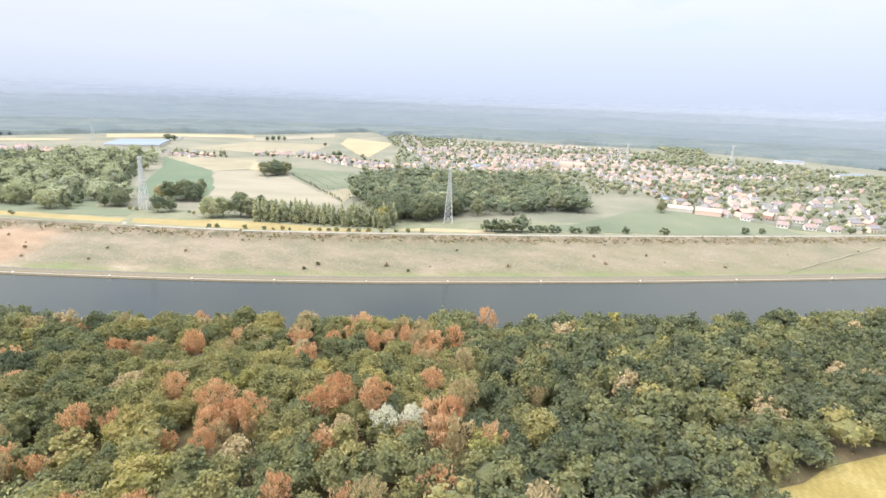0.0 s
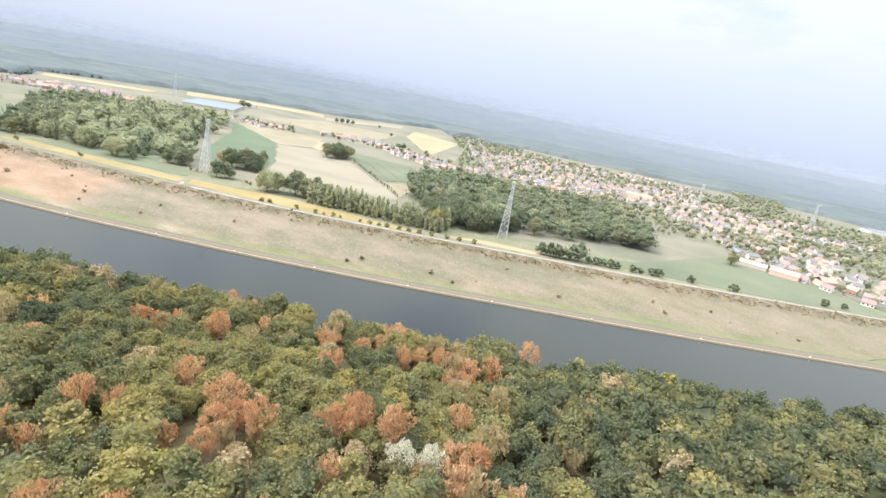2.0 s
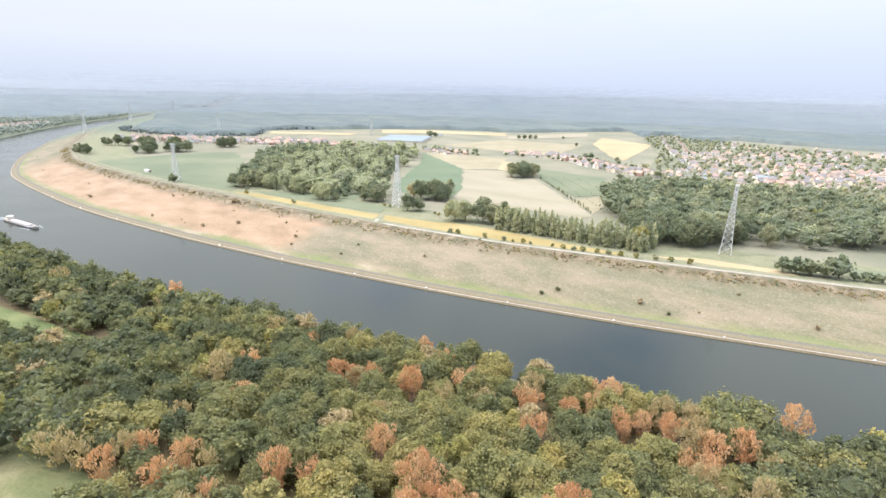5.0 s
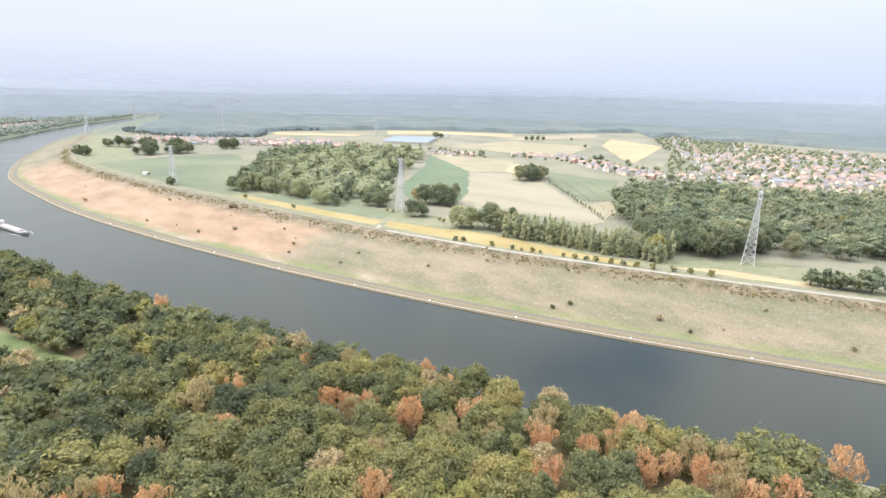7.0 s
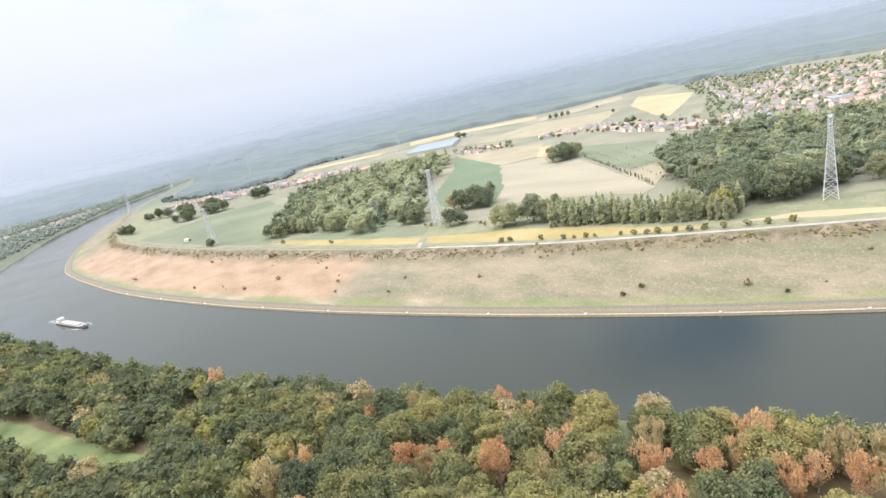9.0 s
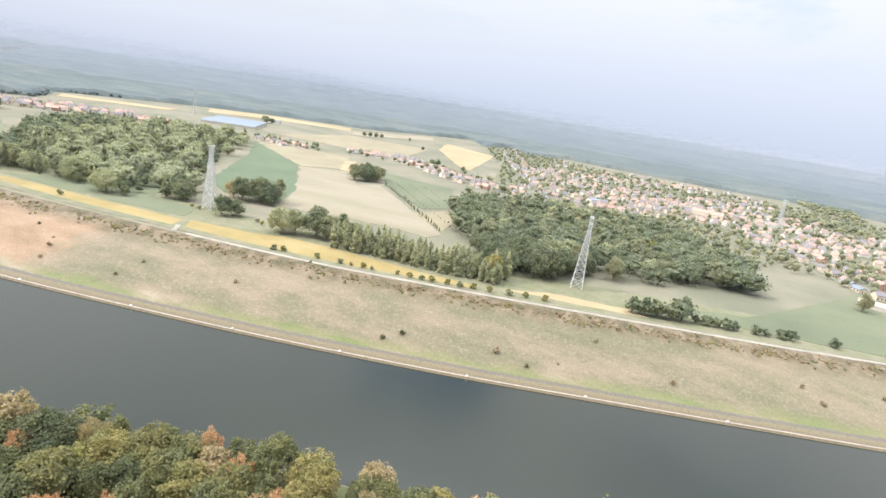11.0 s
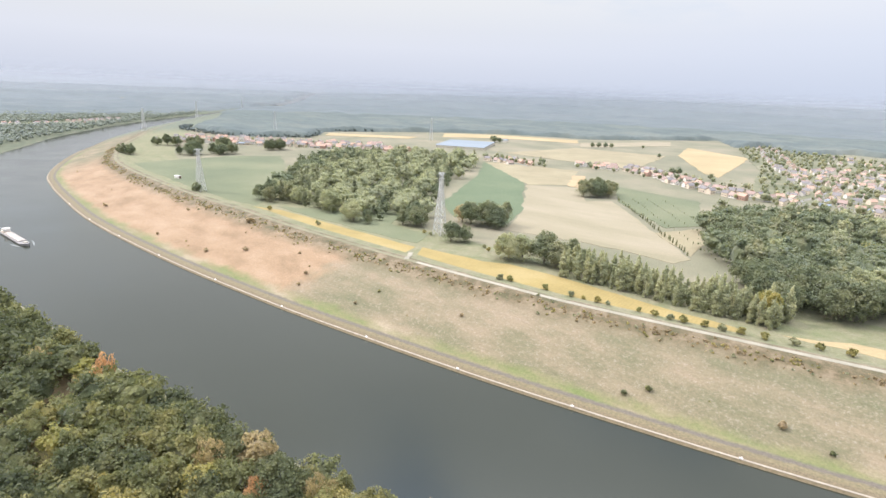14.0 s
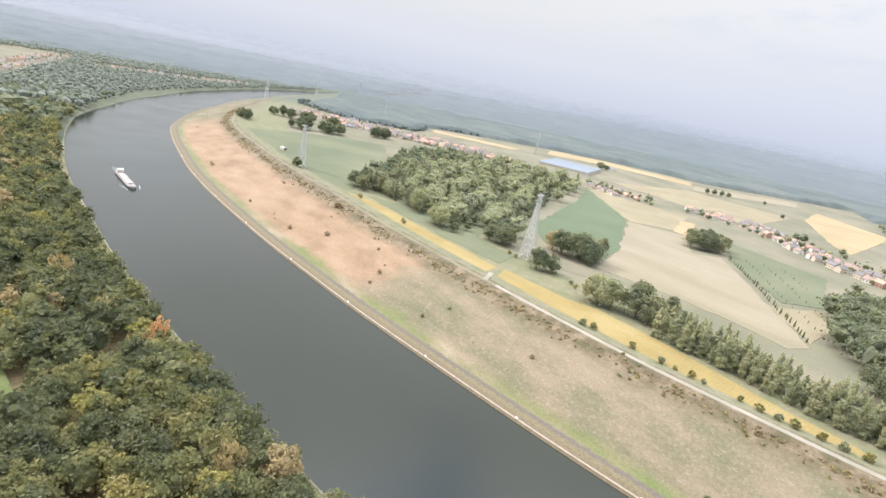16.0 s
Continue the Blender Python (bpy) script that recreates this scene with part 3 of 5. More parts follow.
def field(name, points, material, label, z=15.05, category="field", rough=2.0):
    """A field, meadow or street as a sheet on the land, with a slightly uneven edge."""
    out = []
    z += 0.011 * len(FIELDS)
    FIELDS.append(name)
    rng = np.random.RandomState(len(name) * 7 + int(abs(points[0][0])))
    for (x0, y0), (x1, y1) in zip(points, points[1:] + points[:1]):
        n = max(1, int(math.hypot(x1 - x0, y1 - y0) / 12))
        for i in range(n):
            t = i / n
            j = rng.uniform(-1, 1, 2) * (rough if i else 0)
            out.append((x0 + (x1 - x0) * t + j[0], y0 + (y1 - y0) * t + j[1], z))
    bm = bmesh.new()
    top = [bm.verts.new(p) for p in out]
    low = [bm.verts.new((p[0], p[1], p[2] - 0.3)) for p in out]
    bm.faces.new(top)
    for i in range(len(top)):
        j = (i + 1) % len(top)
        bm.faces.new((top[i], low[i], low[j], top[j]))
    return tagged(part(name, bm, material), label, category, kind="structure")


field("ripe_strip", [(-245, 522), (-195, 526), (-178, 534), (-136, 534), (-99, 531), (-67, 528), (-40, 528), (-30, 519), (-62, 512), (-91, 510), (-120, 508), (-151, 504), (-188, 503), (-236, 506)], M_YELLOW, "narrow strip of ripe yellow crop below the bank", 15.10, rough=0.8)
field("ripe_strip", [(-446, 509), (-412, 520), (-331, 519), (-249, 519), (-245, 503), (-336, 503), (-423, 502)], M_YELLOW, "narrow strip of ripe yellow crop below the bank", 15.10, rough=0.8)
field("ripe_strip", [(8, 548), (60, 553), (72, 545), (30, 538), (-20, 534)], M_STRAW, "small dry tan strip of stubble beside a pylon", 15.10, rough=1.5)
field("crop_field", [(-335, 655), (-428, 853), (-500, 968), (-455, 985), (-351, 845), (-262, 694), (-241, 628), (-290, 618)], M_BEET, "dark green field of low crops between woods")
field("mown_field", [(-337, 830), (-283, 861), (-237, 786), (-218, 810), (-90, 638), (-97, 618), (-140, 625), (-191, 620), (-232, 612), (-256, 681)], M_PALE, "pale mown hay field")
field("fallow_field", [(-500, 975), (-434, 1003), (-349, 1009), (-300, 872), (-337, 832)], M_BROWN, "dry fallow field with brown grass", 15.07)
field("sandy_patch", [(-298, 866), (-334, 956), (-320, 968), (-280, 863)], M_ORANGE, "bare orange patch of sandy soil", 15.12)
field("meadow", [(-783, 535), (-782, 690), (-743, 750), (-690, 720), (-504, 589), (-445, 514), (-507, 505), (-611, 520)], M_GREEN, "large smooth green meadow beside the canal bank")
field("meadow", [(-430, 526), (-330, 524), (-255, 527), (-265, 552), (-310, 556), (-335, 600), (-370, 560)], M_GREEN, "small green meadow under a pylon", 15.08)
field("meadow", [(-257, 914), (-147, 890), (-112, 759), (-134, 725), (-214, 816)], M_GREEN, "green meadow under young poplars")
field("fallow_field", [(-135, 700), (-111, 745), (-92, 709), (-92, 645)], M_BROWN, "small brown fallow triangle beside a wood")
field("meadow", [(60, 572), (140, 596), (180, 640), (276, 756), (330, 668), (360, 612), (300, 592), (220, 580), (140, 568)], M_GREEN, "open green pasture between bank and village", 15.08)
field("stubble_field", [(-320, 1421), (-359, 1640), (-202, 1510), (-177, 1125), (-207, 1160)], M_STRAW, "golden stubble field behind a row of houses", 15.12)
field("stubble_field", [(-849, 1298), (-743, 1419), (-570, 1480), (-610, 1560), (-816, 1500), (-920, 1390)], M_STRAW, "long pale stubble strip before the woods", 15.12)
field("stubble_field", [(-524, 1390), (-400, 1640), (-440, 1780), (-575, 1500)], M_PALE, "long pale mown strip before the woods", 15.12)
field("stubble_field", [(-1010, 1060), (-860, 1180), (-880, 1240), (-1060, 1110)], M_STRAW, "golden stubble strip behind village gardens", 15.12)
field("meadow", [(-560, 1130), (-300, 1100), (-330, 1380), (-520, 1360)], M_BROWN, "broad dull pasture behind the houses", 15.08)
bm = bmesh.new()                                            # a short track down the back of the bank
pairs = []
for i in range(9):
    t = i / 8
    x, y = -227 - 15 * t, 485 + 21 * t
    dd, kk = beside([x], [y])
    zz = np.interp(12 + (dd[0] - 12) / INNER_SCALE[kk[0]], [q[0] for q in FAR_PROFILE], [q[1] for q in FAR_PROFILE]) + 0.2
    pairs.append((bm.verts.new((x - 1.3, y - 0.9, zz)), bm.verts.new((x + 1.3, y + 0.9, zz))))
for (a, b), (c, d) in zip(pairs, pairs[1:]):
    bm.faces.new((a, b, d, c))
tagged(part("path_side", bm, M_GRAVEL), "short pale track that leaves the crest path", "track", kind="structure")
bm = bmesh.new()                                            # a worn ramp across the bank
RAMP = ((300, 521), (408, 585))
ramp = []
for i in range(41):
    t = i / 40
    p = np.array([RAMP[0][0] + (RAMP[1][0] - RAMP[0][0]) * t, RAMP[0][1] + (RAMP[1][1] - RAMP[0][1]) * t])
    dd, kk = beside([p[0]], [p[1]])
    off, k = dd[0], kk[0]
    zz = np.interp(12 + (off - 12) / INNER_SCALE[k] if off > 12 else off, [q[0] for q in FAR_PROFILE], [q[1] for q in FAR_PROFILE]) + 0.12
    ramp.append((bm.verts.new((p[0] - 0.55, p[1] + 0.75, zz + 0.1)), bm.verts.new((p[0] + 0.55, p[1] - 0.75, zz))))
for (a, b), (c, d) in zip(ramp, ramp[1:]):
    bm.faces.new((a, b, d, c))
tagged(part("path_ramp", bm, M_WORN), "worn dirt ramp that climbs across the bank", "track", kind="structure")
M_NEARFIELD = earth("near_pasture", (0.098, 0.112, 0.045), (0.140, 0.142, 0.062), (0.215, 0.188, 0.10), 0.035)
field("clearing_west", [(-88, 204), (-110, 207), (-130, 209), (-160, 203), (-260, 190), (-300, 90), (-60, 80), (-70, 200)], M_NEARFIELD, "grassy clearing with dry edges in the woods", 6.2)
field("clearing_east", [(156, 246), (184, 262), (225, 281), (330, 290), (330, 150), (150, 190)], earth("golden_crop", (0.23, 0.175, 0.052), (0.28, 0.212, 0.064), (0.32, 0.25, 0.09), 0.05, rows=(20, 3.0)), "golden field at the edge of the woods", 6.2)
field("ride", [(-345, 247), (-277, 253), (-225, 258), (-192, 261), (-190, 250), (-212, 238), (-277, 231), (-345, 227)], earth("ride_grass", (0.10, 0.128, 0.045), (0.13, 0.15, 0.055), (0.17, 0.18, 0.075), 0.06), "narrow grassy ride through the woods", 5.75, "track", 1.0)

M_GARDEN = earth("garden_ground", (0.12, 0.13, 0.075), (0.17, 0.168, 0.10), (0.24, 0.22, 0.15), 0.03, 0.3)
field("gardens", [(-110, 968), (-40, 955), (120, 970), (215, 990), (262, 900), (275, 770), (310, 690), (365, 632), (500, 640), (760, 655), (900, 900), (720, 1330), (500, 1540), (80, 1610), (-200, 1800), (-260, 1700), (-150, 1300)], M_GARDEN, "village gardens of grass, hedges and yards", 15.06)
# ---- see-through rings, added as the pale haze that closes the view ----
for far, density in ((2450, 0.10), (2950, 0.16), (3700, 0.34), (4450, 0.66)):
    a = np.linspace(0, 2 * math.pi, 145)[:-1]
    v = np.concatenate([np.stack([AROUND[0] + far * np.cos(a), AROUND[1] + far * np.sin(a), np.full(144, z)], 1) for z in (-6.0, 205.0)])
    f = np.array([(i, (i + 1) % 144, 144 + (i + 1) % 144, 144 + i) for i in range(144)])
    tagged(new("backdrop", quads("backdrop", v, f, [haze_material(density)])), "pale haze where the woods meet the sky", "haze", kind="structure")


# ---- trees ----
rng = np.random.RandomState(11)


def ico(level=1):
    bm = bmesh.new()
    bmesh.ops.create_icosphere(bm, subdivisions=level, radius=1)
    v = np.array([x.co[:] for x in bm.verts])
    f = np.array([[x.index for x in p.verts] for p in bm.faces])
    bm.free()
    return v, f


BALL = {1: ico(1), 2: ico(2)}


def crown_shape(seed, lobes, leaves, size, spread, height, base, form="round", core=0.80, ball=1, fat=1.0, thin=0.7):
    """Arrays of a crown: lumpy lobes inside, leaf clumps as small bent blades outside. Returns corners, triangles and blades."""
    r = np.random.RandomState(seed)
    cen, rad = [], []
    for i in range(lobes):
        a = r.uniform(0, 6.28)
        if form == "tall":
            t = (i + 0.5) / lobes
            k = spread * (0.14 + 0.86 * math.sin(math.pi * min(1, t * 0.80 + 0.18)))
            cen.append((math.cos(a) * k * 0.32, math.sin(a) * k * 0.32, base + height * t))
            rad.append((k * r.uniform(0.62, 0.85), height / lobes * r.uniform(0.85, 1.2)))
        elif form == "vase":
            t = r.uniform(0, 1) ** 0.75
            k = spread * min(1.0, 0.15 + 1.05 * t) * (1.0 if t < 0.7 else math.sqrt(1 - ((t - 0.7) / 0.32) ** 2)) * math.sqrt(r.uniform(0.02, 1))
            rr = spread * r.uniform(0.13, 0.24) * fat
            cen.append((math.cos(a) * k, math.sin(a) * k, base + height * (0.12 + 0.80 * t)))
            rad.append((rr, rr * r.uniform(1.0, 1.9)))
        elif form == "dome":                              # boughs round a domed head, each with its own sprays
            if i % 5 == 0:
                c = r.uniform(-0.35, 1.0)
                q = math.sqrt(1 - c * c) if c > 0 else 1.0 - 0.15 * c * c
                rb = spread * r.uniform(0.26, 0.42) * fat
                bough = np.array((math.cos(a) * q * (spread - rb), math.sin(a) * q * (spread - rb), base + height * 0.46 + c * (height * 0.54 - rb) * r.uniform(0.85, 1.06)))
                cen.append(bough)
                rad.append((rb * 0.85, rb * 0.75))
            else:
                w = r.normal(size=3)
                w += 0.8 * (bough - np.array((0, 0, base + height * 0.35))) / spread
                w /= np.linalg.norm(w)
                rr = rb * r.uniform(0.36, 0.60)
                cen.append(bough + w * rb * 0.80)
                rad.append((rr, rr * r.uniform(0.7, 1.0)))
        else:
            c = 1.0 if i == 0 else r.uniform(-0.95, 0.98)
            q = math.sqrt(1 - c * c) if c > 0 else math.sqrt(1 - 0.35 * c * c)
            rr = spread * r.uniform(0.19, 0.36) * fat
            cen.append((math.cos(a) * q * (spread - rr), math.sin(a) * q * (spread - rr), base + height * 0.5 + c * (height * 0.5 - rr * 0.8) * r.uniform(0.82, 1.0)))
            rad.append((rr, rr * r.uniform(0.75, 1.0)))
    cen, rad = np.array(cen), np.array(rad)
    if form in ("round", "dome"):                      # the body that the outer lobes grow from
        cen[0], rad[0] = (0, 0, base + height * 0.44), (spread * (0.84 if form == "round" else 0.92), height * 0.42)
    V, T = [], []
    n = 0
    bv, bf = BALL[ball]
    if core:
        for n_lobe, (c, (ra, rz)) in enumerate(zip(cen, rad)):
            if form == "dome" and n_lobe % 5:
                continue
            wob = 1 + 0.16 * np.sin(bv @ r.uniform(-4, 4, 3) + r.uniform(0, 6)) + r.uniform(-0.1, 0.1, len(bv))
            V.append(c + bv * wob[:, None] * np.array([ra, ra, rz]) * core)
            T.append(bf + n)
            n += len(bv)
    weight = np.minimum(rad[:, 0], rad[1:, 0].max() * (2.2 if form == "dome" else 1.0)) ** 2
    who = r.choice(lobes, leaves, p=weight / weight.sum())
    d = r.normal(size=(leaves, 3))
    d[:, 2] += 0.3
    d /= np.linalg.norm(d, axis=1, keepdims=True)
    p = cen[who] + d * np.stack([rad[who, 0], rad[who, 0], rad[who, 1]], 1) * r.uniform(0.66, 1.16, (leaves, 1))
    nrm = d + r.normal(size=(leaves, 3)) * 0.75 + np.array([0, 0, 0.3])
    nrm /= np.linalg.norm(nrm, axis=1, keepdims=True)
    u = np.cross(nrm, r.normal(size=(leaves, 3)))
    if thin < 0.5:                                     # twigs point outwards and up
        out = cen[who] - np.array([0, 0, base])
        u = out / np.linalg.norm(out, axis=1, keepdims=True) + np.array([0, 0, 0.6]) + r.normal(size=(leaves, 3)) * 0.45
        nrm = np.cross(u, r.normal(size=(leaves, 3)))
        nrm /= np.linalg.norm(nrm, axis=1, keepdims=True)
    u /= np.linalg.norm(u, axis=1, keepdims=True)
    v = np.cross(nrm, u)
    s = size * r.uniform(0.6, 1.35, (leaves, 1))
    blades = np.stack([p - u * s, p - v * s * thin + nrm * s * 0.25, p + u * s, p + v * s * thin - nrm * s * 0.15], 1)
    V = np.concatenate(V) if V else np.zeros((0, 3))
    T = np.concatenate(T) if T else np.zeros((0, 3), int)
    allv = np.concatenate([V, blades.reshape(-1, 3)])
    Q = np.arange(leaves * 4).reshape(-1, 4) + len(V)
    return allv, T, Q


def crown_mesh(name, arrays, mat):
    v, t, q = arrays
    loops = np.r_[t.ravel(), q.ravel()]
    starts = np.r_[np.arange(len(t)) * 3, len(t) * 3 + np.arange(len(q)) * 4]
    return to_mesh(name, v, loops, starts, [mat])


def trunk_mesh(seed, height, base, spread, radius, limbs=6, sides=6):
    r = np.random.RandomState(seed + 900)
    bm = bmesh.new()
    lean = r.uniform(-0.4, 0.4, 2)
    tube(bm, [(0, 0, -0.6), (lean[0] * 0.3, lean[1] * 0.3, base * 0.6), (lean[0], lean[1], base + height * 0.35), (lean[0] * 1.4, lean[1] * 1.4, base + height * 0.72)],
         [radius * 1.35, radius, radius * 0.6, radius * 0.12], sides)
    for i in range(limbs):
        a = 6.28 * i / limbs + r.uniform(-0.4, 0.4)
        z0 = base * 0.75 + height * r.uniform(0.0, 0.3)
        k = spread * r.uniform(0.5, 0.82)
        z1 = base + height * r.uniform(0.35, 0.75)
        m = Vector((math.cos(a) * k * 0.5, math.sin(a) * k * 0.5, (z0 + z1) / 2 + 0.4))
        tube(bm, [(lean[0] * 0.6, lean[1] * 0.6, z0), m, (math.cos(a) * k, math.sin(a) * k, z1)], [radius * 0.45, radius * 0.28, radius * 0.07], 4)
    me = bpy.data.meshes.new("trunk")
    bm.to_mesh(me)
    bm.free()
    me.materials.append(M_BIRCH if limbs > 10 else M_BARK)
    return me


# Kinds: what the crown is like, near and farther off.
FORMS = {
    "round": dict(lobes=56, leaves=4200, size=0.36, spread=6.3, height=14.6, base=0.5, core=0.62, form="dome"),
    "broad": dict(lobes=76, leaves=5600, size=0.37, spread=8.2, height=15.0, base=0.4, core=0.62, form="dome"),
    "airy": dict(lobes=46, leaves=2200, size=0.44, spread=5.3, height=14.0, base=1.5, core=0.0, form="vase", thin=0.28),
    "tall": dict(lobes=12, leaves=1100, size=0.38, spread=2.7, height=16.5, base=0.3, form="tall"),
    "slim": dict(lobes=6, leaves=320, size=0.40, spread=1.5, height=10.0, base=3.0, form="tall", core=0.7),
    "shrub": dict(lobes=5, leaves=160, size=0.26, spread=1.5, height=2.2, base=0.1, ball=1),
    "bush": dict(lobes=7, leaves=420, size=0.40, spread=3.0, height=4.6, base=0.4),
}
NEAR_SHAPES = {k: [crown_shape(50 + 7 * i + len(k), **f) for i in range(4)] for k, f in FORMS.items()}


def lighter(f, lobes, leaves, grow, ball=1):
    g = dict(f)
    few = min(f["lobes"], lobes)
    g.update(lobes=few, leaves=leaves, size=f["size"] * grow, ball=ball, core=max(f.get("core", 0.8), 0.70) if f.get("core", 0.8) > 0.5 else f.get("core"), fat=math.sqrt(f["lobes"] / few) ** 0.85)
    return g


MID_SHAPES = {k: [crown_shape(150 + 7 * i + len(k), **lighter(f, 56, 235, 1.95)) for i in range(4)] for k, f in FORMS.items()}
FAR_SHAPES = {k: [crown_shape(250 + 7 * i + len(k), **lighter(f, 6, 14, 3.2)) for i in range(5)] for k, f in FORMS.items()}
LEAVES = {"dark": F_DARK, "deep": F_DEEP, "olive": F_OLIVE, "yellow": F_YELL, "rust": F_RUST, "tan": F_TAN, "poplar": F_POPLAR, "grey": F_GREY, "inland": F_INLAND, "garden": F_GARDEN, "bramble": F_BRAMBLE, "hazy": F_HAZY, "distant": F_DISTANT}
LEAF_ORDER = list(LEAVES)
WORDS = {"dark": "dark green", "deep": "deep green", "olive": "olive green", "yellow": "yellow-green", "rust": "rust-orange autumn", "tan": "faded tan autumn", "poplar": "pale grey-green", "grey": "bare grey", "inland": "haze-blue green", "garden": "haze-pale green", "bramble": "brown"}
SHAPE_WORDS = {"round": "oak tree with a dense rounded crown", "broad": "oak tree with a wide domed crown", "airy": "birch tree with a thin open crown", "tall": "poplar tree with a tall narrow crown",
               "slim": "young poplar with a slim crown", "shrub": "small wild shrub on rough grass", "bush": "dense bush on open grass"}
_crowns, _trunks, _first = {}, {}, {}


def tree(form, hue, x, y, z, scale=1.0, group="", detail="near", spot=""):
    """One tree or shrub as a thing of its own, with trunk and crown."""
    pick = rng.randint(4)
    key = (form, hue, pick, detail)
    f = FORMS[form]
    m = Matrix.LocRotScale((x, y, z), Euler((0, 0, rng.uniform(0, 6.28))), None)
    kind = "shrub" if form in ("shrub", "bush") else "tree"
    if key not in _crowns:
        shapes = NEAR_SHAPES if detail == "near" else MID_SHAPES
        _crowns[key] = crown_mesh("crown", shapes[form][pick], LEAVES[hue])
    if (form, pick) not in _trunks:
        _trunks[form, pick] = trunk_mesh(pick, f["height"], f["base"], f["spread"], {"shrub": 0.07, "bush": 0.14, "slim": 0.12, "airy": 0.24}.get(form, 0.3), 4 if form in ("shrub", "slim") else 13 if form == "airy" else 7)
    ob = new(kind)
    ob.matrix_basis = m @ Matrix.Diagonal((scale * rng.uniform(0.92, 1.08), scale * rng.uniform(0.92, 1.08), scale * rng.uniform(0.94, 1.08), 1))
    ob.empty_display_size = 0.5
    new("trunk", _trunks[form, pick]).parent = ob
    new("crown", _crowns[key]).parent = ob
    return tagged(ob, f"{WORDS[hue]} {SHAPE_WORDS[form]}{spot}", kind, group)


def trees_joined(name, rows, shapes, label, category="trees"):
    """Many trees in one mesh. Rows: form, hue, x, y, z, scale."""
    V, L, S, I = [], [], [], []
    nv = nl = 0
    for form, hue, x, y, z, s in rows:
        v, t, q = shapes[form][rng.randint(len(shapes[form]))]
        a = rng.uniform(0, 6.28)
        c, k = math.cos(a), math.sin(a)
        sc = s * rng.uniform(0.9, 1.12, 3)
        V.append(np.stack([(v[:, 0] * c - v[:, 1] * k) * sc[0] + x, (v[:, 0] * k + v[:, 1] * c) * sc[0] + y, v[:, 2] * sc[2] + z], 1))
        L.append(np.r_[t.ravel(), q.ravel()] + nv)
        S.append(np.r_[np.arange(len(t)) * 3, len(t) * 3 + np.arange(len(q)) * 4] + nl)
        I.append(np.full(len(t) + len(q), LEAF_ORDER.index(hue)))
        nv += len(v)
        nl += len(L[-1])
    me = to_mesh(name, np.concatenate(V), np.concatenate(L), np.concatenate(S), list(LEAVES.values()), np.concatenate(I))
    return tagged(new(name, me), label, category, kind="stuff")


def scatter(poly, gap, jitter=0.42):
    """Jittered places in a polygon."""
    p = np.array(poly, float)
    xs, ys = np.meshgrid(np.arange(p[:, 0].min(), p[:, 0].max(), gap), np.arange(p[:, 1].min(), p[:, 1].max(), gap * 0.9), indexing="ij")
    xs = xs + np.where((np.arange(xs.shape[1]) % 2)[None], gap / 2, 0) + rng.uniform(-1, 1, xs.shape) * gap * jitter
    ys = ys + rng.uniform(-1, 1, ys.shape) * gap * jitter
    ok = inside(list(map(tuple, poly)), xs, ys)
    return np.stack([xs[ok], ys[ok]], 1)


def near_ground(d):
    return np.interp(d, [p[0] for p in NEAR_PROFILE], [p[1] for p in NEAR_PROFILE])


# ---- the wood on the near bank ----
def autumn(x, y):
    """What kind of tree stands where: autumn colour gathers in drifts."""
    w = float(wave(x, y, 62, 21)) + 0.8 * float(wave(x, y, 24, 22)) + (0.25 if -130 < x < 60 else -0.65)
    u = rng.uniform() if -130 < x < 80 else rng.uniform(0.095, 1.0)
    if w > 0.68 and u < 0.75:
        return ("airy", "rust") if u < 0.30 else ("airy", "tan") if u < 0.50 else ("round", "yellow") if u < 0.60 else ("broad", "olive")
    if u < 0.06:
        return "airy", "rust"
    if u < 0.13:
        return "airy" if u < 0.11 else "round", "tan"
    if u < (0.21 if -70 < x < 60 else 0.155):
        return "round", "yellow"
    g = float(wave(x, y, 45, 23))
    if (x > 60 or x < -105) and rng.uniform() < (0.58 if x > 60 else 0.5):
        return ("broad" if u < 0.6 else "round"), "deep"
    if u < 0.62:
        return ("broad" if u < 0.42 else "round"), ("olive" if g > (-0.25 if -70 < x < 60 else 0.55) else "dark")
    return ("broad" if u > 0.82 else "round"), ("dark" if g > -0.6 or x > 60 or x < -70 else "olive")


spots = scatter([(-700, 232), (-330, 200), (-250, 190), (-160, 190), (-120, 186), (90, 192), (160, 214), (430, 290), (430, 470), (300, 430), (60, 372), (-60, 352), (-330, 326), (-700, 345)], 10.2, 0.36)
d, who = beside(spots[:, 0], spots[:, 1])
inland = -d - WIDTH[who]
clear = [[(-80, 194), (-110, 197), (-130, 199), (-162, 193), (-260, 180), (-300, 90), (-60, 80), (-70, 200)], [(154, 247), (184, 264), (225, 283), (330, 292), (330, 150), (150, 190)],
         [(-345, 248), (-277, 254), (-225, 259), (-200, 260), (-198, 252), (-214, 241), (-277, 235), (-345, 231)]]
ok = (inland > 6.8) & ~np.any([inside(c, spots[:, 0], spots[:, 1]) for c in clear], axis=0)
spots, inland = spots[ok], inland[ok]
front = np.argsort(np.hypot((spots[:, 0] + 40) / 1.5, spots[:, 1] - 290))       # the stretch of bank abreast of the flight
single, close, rest = [], [], []
for rank, i in enumerate(front):
    x, y = spots[i]
    form, hue = autumn(x, y)
    s = rng.uniform(0.78, 1.14) * (0.94 if inland[i] < 12 else 1.0)
    row = (form, hue, x, y, float(near_ground(inland[i])) - 0.1, s)
    (single if rank < 170 else close if rank < 380 else rest).append(row)
